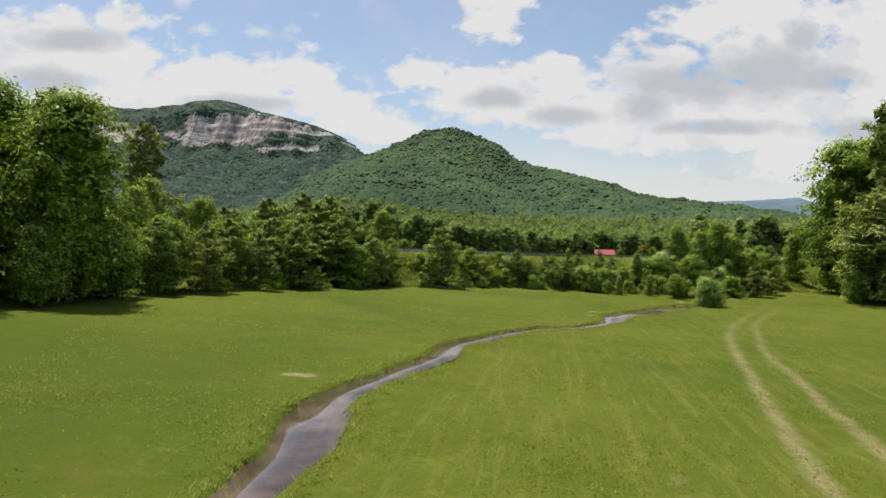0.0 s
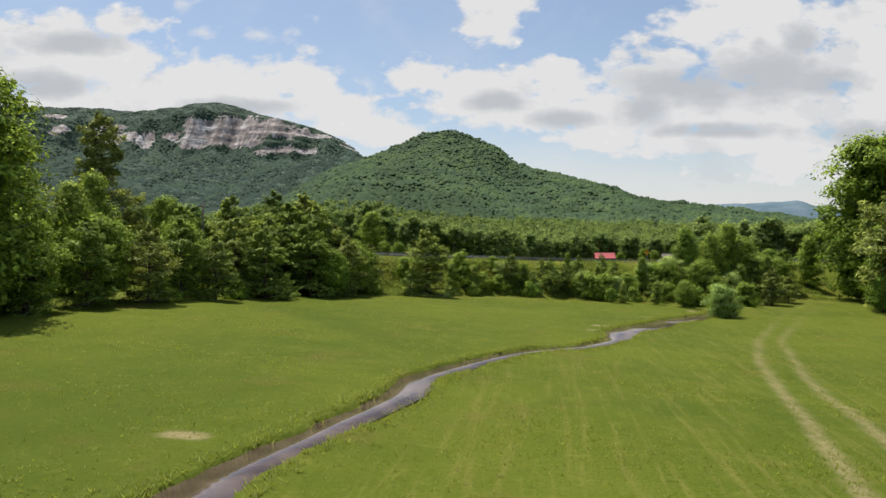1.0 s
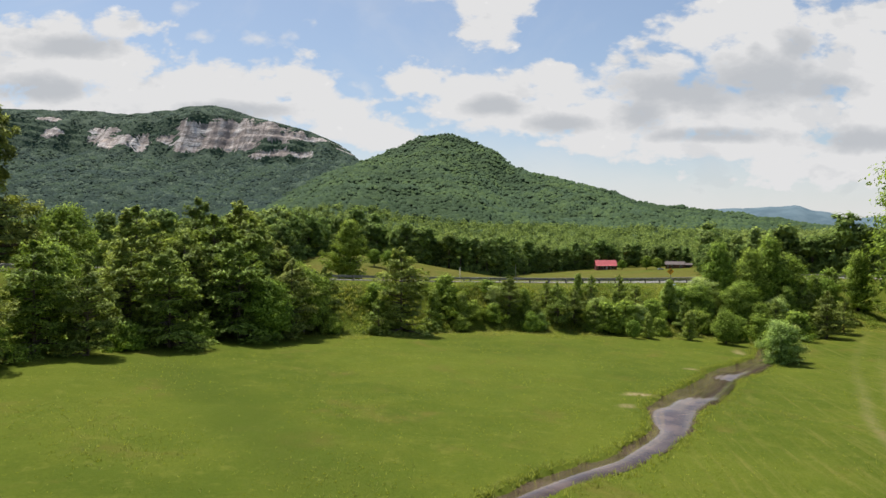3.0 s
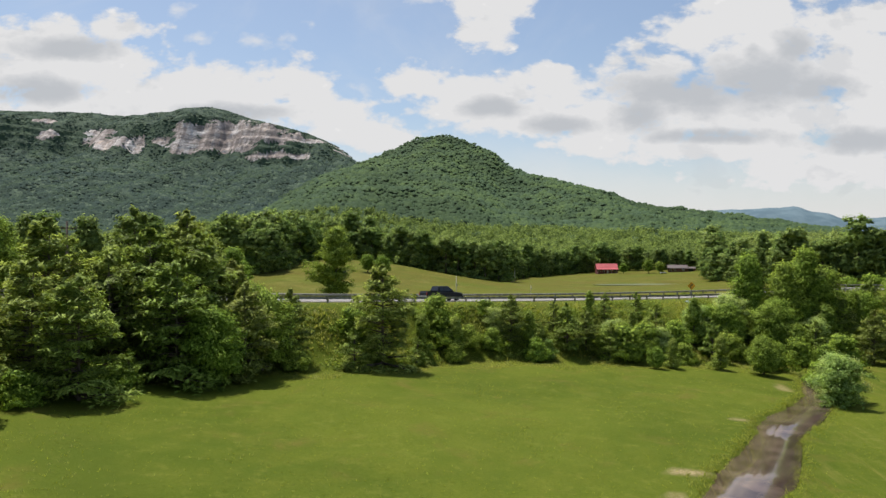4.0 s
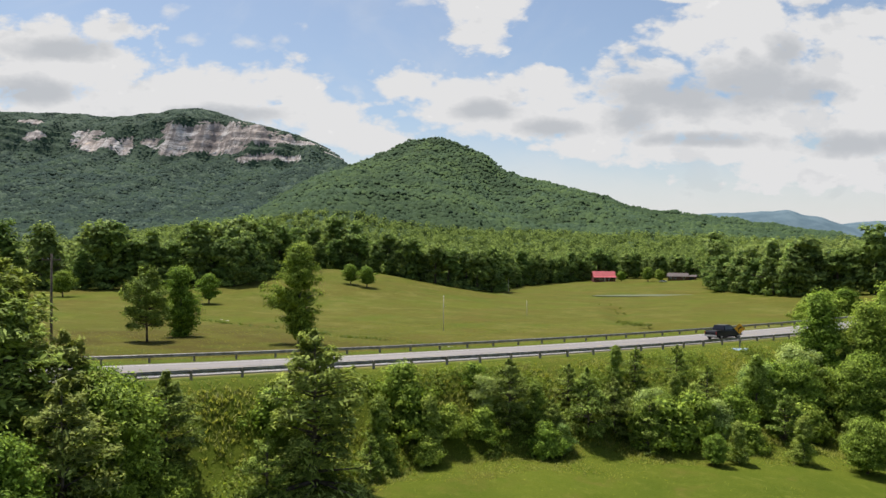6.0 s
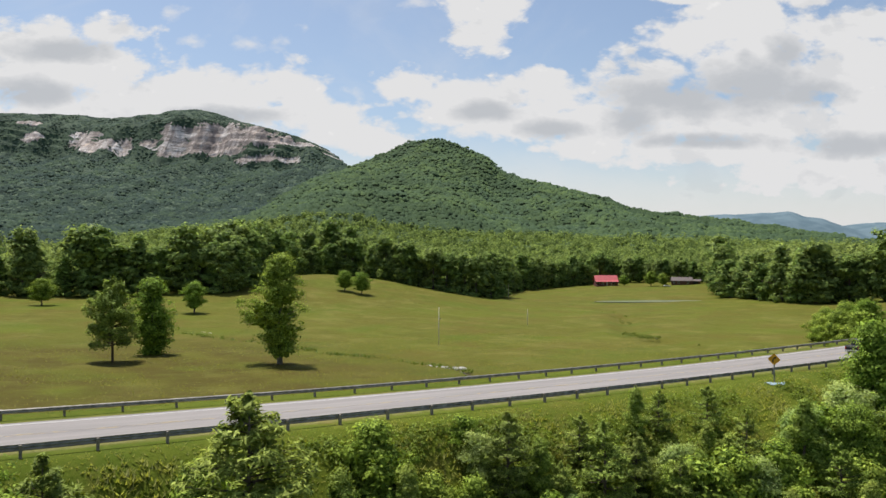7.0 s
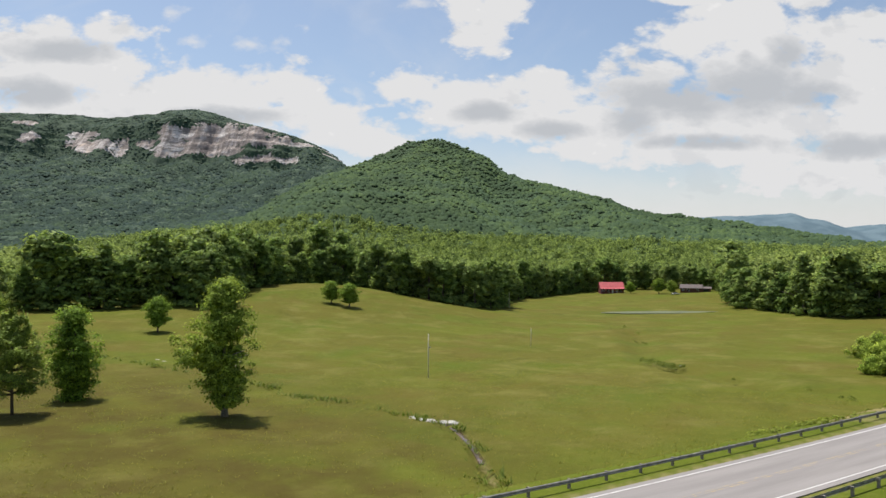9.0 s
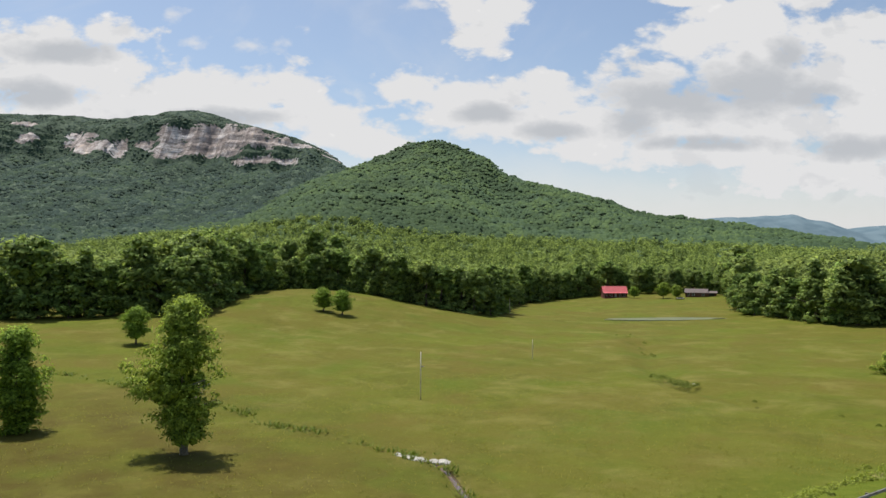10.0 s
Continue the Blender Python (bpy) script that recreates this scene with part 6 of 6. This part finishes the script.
def build_grass():
    rng = np.random.RandomState(17)
    creek = resample(CREEK, 0.5, CREEK_WIDE)
    n = 52000
    y = 10 + 105 * rng.rand(n) ** 1.35
    x = rng.uniform(-1, 1, n) * (12 + 0.42 * (y - 8)) + 2
    d, k = away(x, y, creek)
    s, r = across(x, y)
    keep = (d > creek[k, 2] / 2 + 0.45) & (r < bank_foot(s) - 0.5) & (x > -34)
    patch = wave(x, y, 9, 41)
    keep &= rng.rand(n) < np.clip(0.55 + 0.4 * patch, 0.1, 1)
    x, y, d, patch = x[keep], y[keep], d[keep], patch[keep]
    v, f = blades(x, y, ground_z(x, y), 0.06 + 0.04 * rng.rand(len(x)) + 0.05 * np.clip(patch, 0, 1), np.full(len(x), 0.018), 4, rng, 0.8)
    tagged(new("grass", mesh("grass", v, f, M_TUFT)), "short green grass of the mown field", "grass", kind="stuff")
    # long grass hanging over the creek's edge
    i = rng.randint(0, len(creek), 6000)
    side = rng.choice([-1, 1], len(i))
    t = np.gradient(creek[:, :2], axis=0)[i]
    t /= np.linalg.norm(t, axis=1)[:, None]
    o = creek[i, 2] / 2 + 0.28 + np.abs(rng.normal(0, 0.32, len(i)))
    x, y = creek[i, 0] - t[:, 1] * o * side + rng.normal(0, 0.2, len(i)), creek[i, 1] + t[:, 0] * o * side + rng.normal(0, 0.2, len(i))
    d, k = away(x, y, creek)
    keep = d > creek[k, 2] / 2 + 0.16
    x, y, o = x[keep], y[keep], d[keep] - creek[k[keep], 2] / 2
    z = ground_z(x, y) - 0.5 * (1 - step01(o, -0.15, 0.45))
    v, f = blades(x, y, z, 0.08 + 0.16 * rng.rand(len(x)), np.full(len(x), 0.022), 5, rng, 0.9)
    tagged(new("bank_grass", mesh("bank_grass", v, f, M_TUFT)), "long grass hanging over the creek banks", "grass", kind="stuff")
    # weeds and brush on the road bank
    n = 24000
    s, r = rng.uniform(-45, 75, n), rng.rand(n) ** 0.8
    r = -4.9 + r * (bank_foot(s) + 0.6 + 0.8 * np.sin(s * 0.7) + 0.8 * np.sin(s * 0.31))
    x, y = ROAD_AT[0] + s * ROAD_DIR[0] + r * ROAD_N[0], ROAD_AT[1] + s * ROAD_DIR[1] + r * ROAD_N[1]
    tall = np.clip(0.55 + 0.5 * wave(x, y, 6, 51), 0.15, 1.2) * step01(-r, 5, 8) * (1 - 0.7 * step01(bank_foot(s) - r, -1.5, 3.0)) + 0.12
    v, f = blades(x, y, ground_z(x, y), tall * 0.30, 0.016 + 0.03 * tall, 5, rng, 0.9)
    tagged(new("weeds", mesh("weeds", v, f, M_WEED)), "tall yellow-green weeds on the road bank", "weeds", kind="stuff")
    # brush: low leafy mounds on the bank
    n = 1500
    s, r = rng.uniform(-40, 75, n), rng.rand(n)
    r = -7.0 + r * (bank_foot(s) + 5.6)
    x, y = ROAD_AT[0] + s * ROAD_DIR[0] + r * ROAD_N[0], ROAD_AT[1] + s * ROAD_DIR[1] + r * ROAD_N[1]
    keep = wave(x, y, 10, 61) > 0.1
    x, y = x[keep], y[keep]
    v, f = mounds(x, y, rng, 0.3, 0.85)
    tagged(new("brush", mesh("brush", v, f, M_BRUSH)), "low leafy brush covering the road bank", "brush", kind="stuff")
    # scrub on the far verge
    n = 200
    s, r = rng.uniform(38, 85, n), 5.6 + np.abs(rng.normal(0, 4.5, n))
    x, y = ROAD_AT[0] + s * ROAD_DIR[0] + r * ROAD_N[0], ROAD_AT[1] + s * ROAD_DIR[1] + r * ROAD_N[1]
    keep = wave(x, y, 7, 62) > -0.1
    v, f = mounds(x[keep], y[keep], rng, 0.12, 0.5)
    tagged(new("scrub", mesh("scrub", v, f, M_BRUSH)), "low green scrub on the bare far verge", "scrub", kind="stuff")
    # rank growth in the meadow's hollow
    ho = resample(HOLLOW, 0.5)
    i = rng.randint(0, len(ho), 900)
    x, y = ho[i, 0] + rng.normal(0, 1.1, 900), ho[i, 1] + rng.normal(0, 1.1, 900)
    keep = rng.rand(900) < np.where(np.hypot(x - 24.5, y - 251) < 8, 0.7, 0.025)
    v, f = mounds(x[keep], y[keep], rng, 0.25, 0.7)
    tagged(new("sedge", mesh("sedge", v, f, M_SEDGE)), "dark green sedge in the meadow's hollow", "sedge", kind="stuff")
    # the meadow's long grass
    n = 30000
    s, r = rng.uniform(-90, 90, n), 6 + 95 * rng.rand(n) ** 1.3
    x, y = ROAD_AT[0] + s * ROAD_DIR[0] + r * ROAD_N[0], ROAD_AT[1] + s * ROAD_DIR[1] + r * ROAD_N[1]
    keep = rng.rand(n) < np.clip(0.5 + 0.5 * wave(x, y, 14, 71), 0.12, 1)
    x, y, r = x[keep], y[keep], r[keep]
    v, f = blades(x, y, ground_z(x, y), 0.12 + 0.14 * rng.rand(len(x)), np.full(len(x), 0.03), 4, rng, 0.9)
    tagged(new("meadow_grass", mesh("meadow_grass", v, f, M_MEADOW)), "long olive grass of the meadow", "grass", kind="stuff")
    # rushes along the meadow stream
    st = resample(STREAM, 0.6)
    i = rng.randint(0, len(st), 700)
    x, y = st[i, 0] + rng.normal(0, 0.9, len(i)), st[i, 1] + rng.normal(0, 0.9, len(i))
    keep = rng.rand(len(i)) < np.clip(0.5 + 0.6 * wave(x, y, 12, 81), 0.05, 1)
    x, y = x[keep], y[keep]
    v, f = blades(x, y, ground_z(x, y) - 0.1, 0.35 + 0.35 * rng.rand(len(x)), np.full(len(x), 0.07), 6, rng, 0.8)
    tagged(new("rushes", mesh("rushes", v, f, M_SEDGE)), "green rushes along the meadow stream", "rushes", kind="stuff")


M_BRUSH = leaves("bank_brush", (0.085, 0.130, 0.018), (0.25, 0.295, 0.056), 0.4, 1.0)
M_SEDGE = leaves("sedge", (0.060, 0.098, 0.012), (0.14, 0.17, 0.030), 0.3, 0.8)
M_MEADOW = leaves("meadow_blades", (0.095, 0.105, 0.015), (0.185, 0.175, 0.036), 0.35, 2.0, 0.45, 0.1)
build_grass()


# ---------------------------------------------------------------- size
def to_metres():
    """The plan's meshes and places, brought from plan units to metres; the truck is built in metres already."""
    keep = {TRUCK, *TRUCK.children_recursive, cam, sun}
    done = {o.data for o in keep if o.type == "MESH"}
    for o in scene.objects:
        if o in keep:
            continue
        o.location = o.location * METRE
        if o.type == "MESH" and o.data not in done:
            done.add(o.data)
            o.data.transform(Matrix.Scale(METRE, 4))


to_metres()


# ---------------------------------------------------------------- what moves
def motions():
    """The truck drives along the near lane from the one side to the other, a little faster after the bend."""
    turn = math.degrees(math.atan2(ROAD_DIR[1], ROAD_DIR[0]))
    rows = []
    for k in range(41):
        t = k * 0.25
        x, y, z = on_road(TRUCK_START + TRUCK_PACE * t + 1.0 * max(0.0, t - 5.5) ** 1.8, -1.45)
        rows.append((t, pose(x * METRE, y * METRE, (z + 0.07) * METRE, -2.6, 2.0 - 0.03 * max(-40, min(40, x)), turn)))
    walk(TRUCK, rows)
    for w, x, y, radius in TRUCK_WHEELS:
        walk(w, [(k / 10, pose(x, y, radius, 0, 84 * k, 0)) for k in range(101)])


TRUCK_START, TRUCK_PACE = -89.0, 20.6
motions()
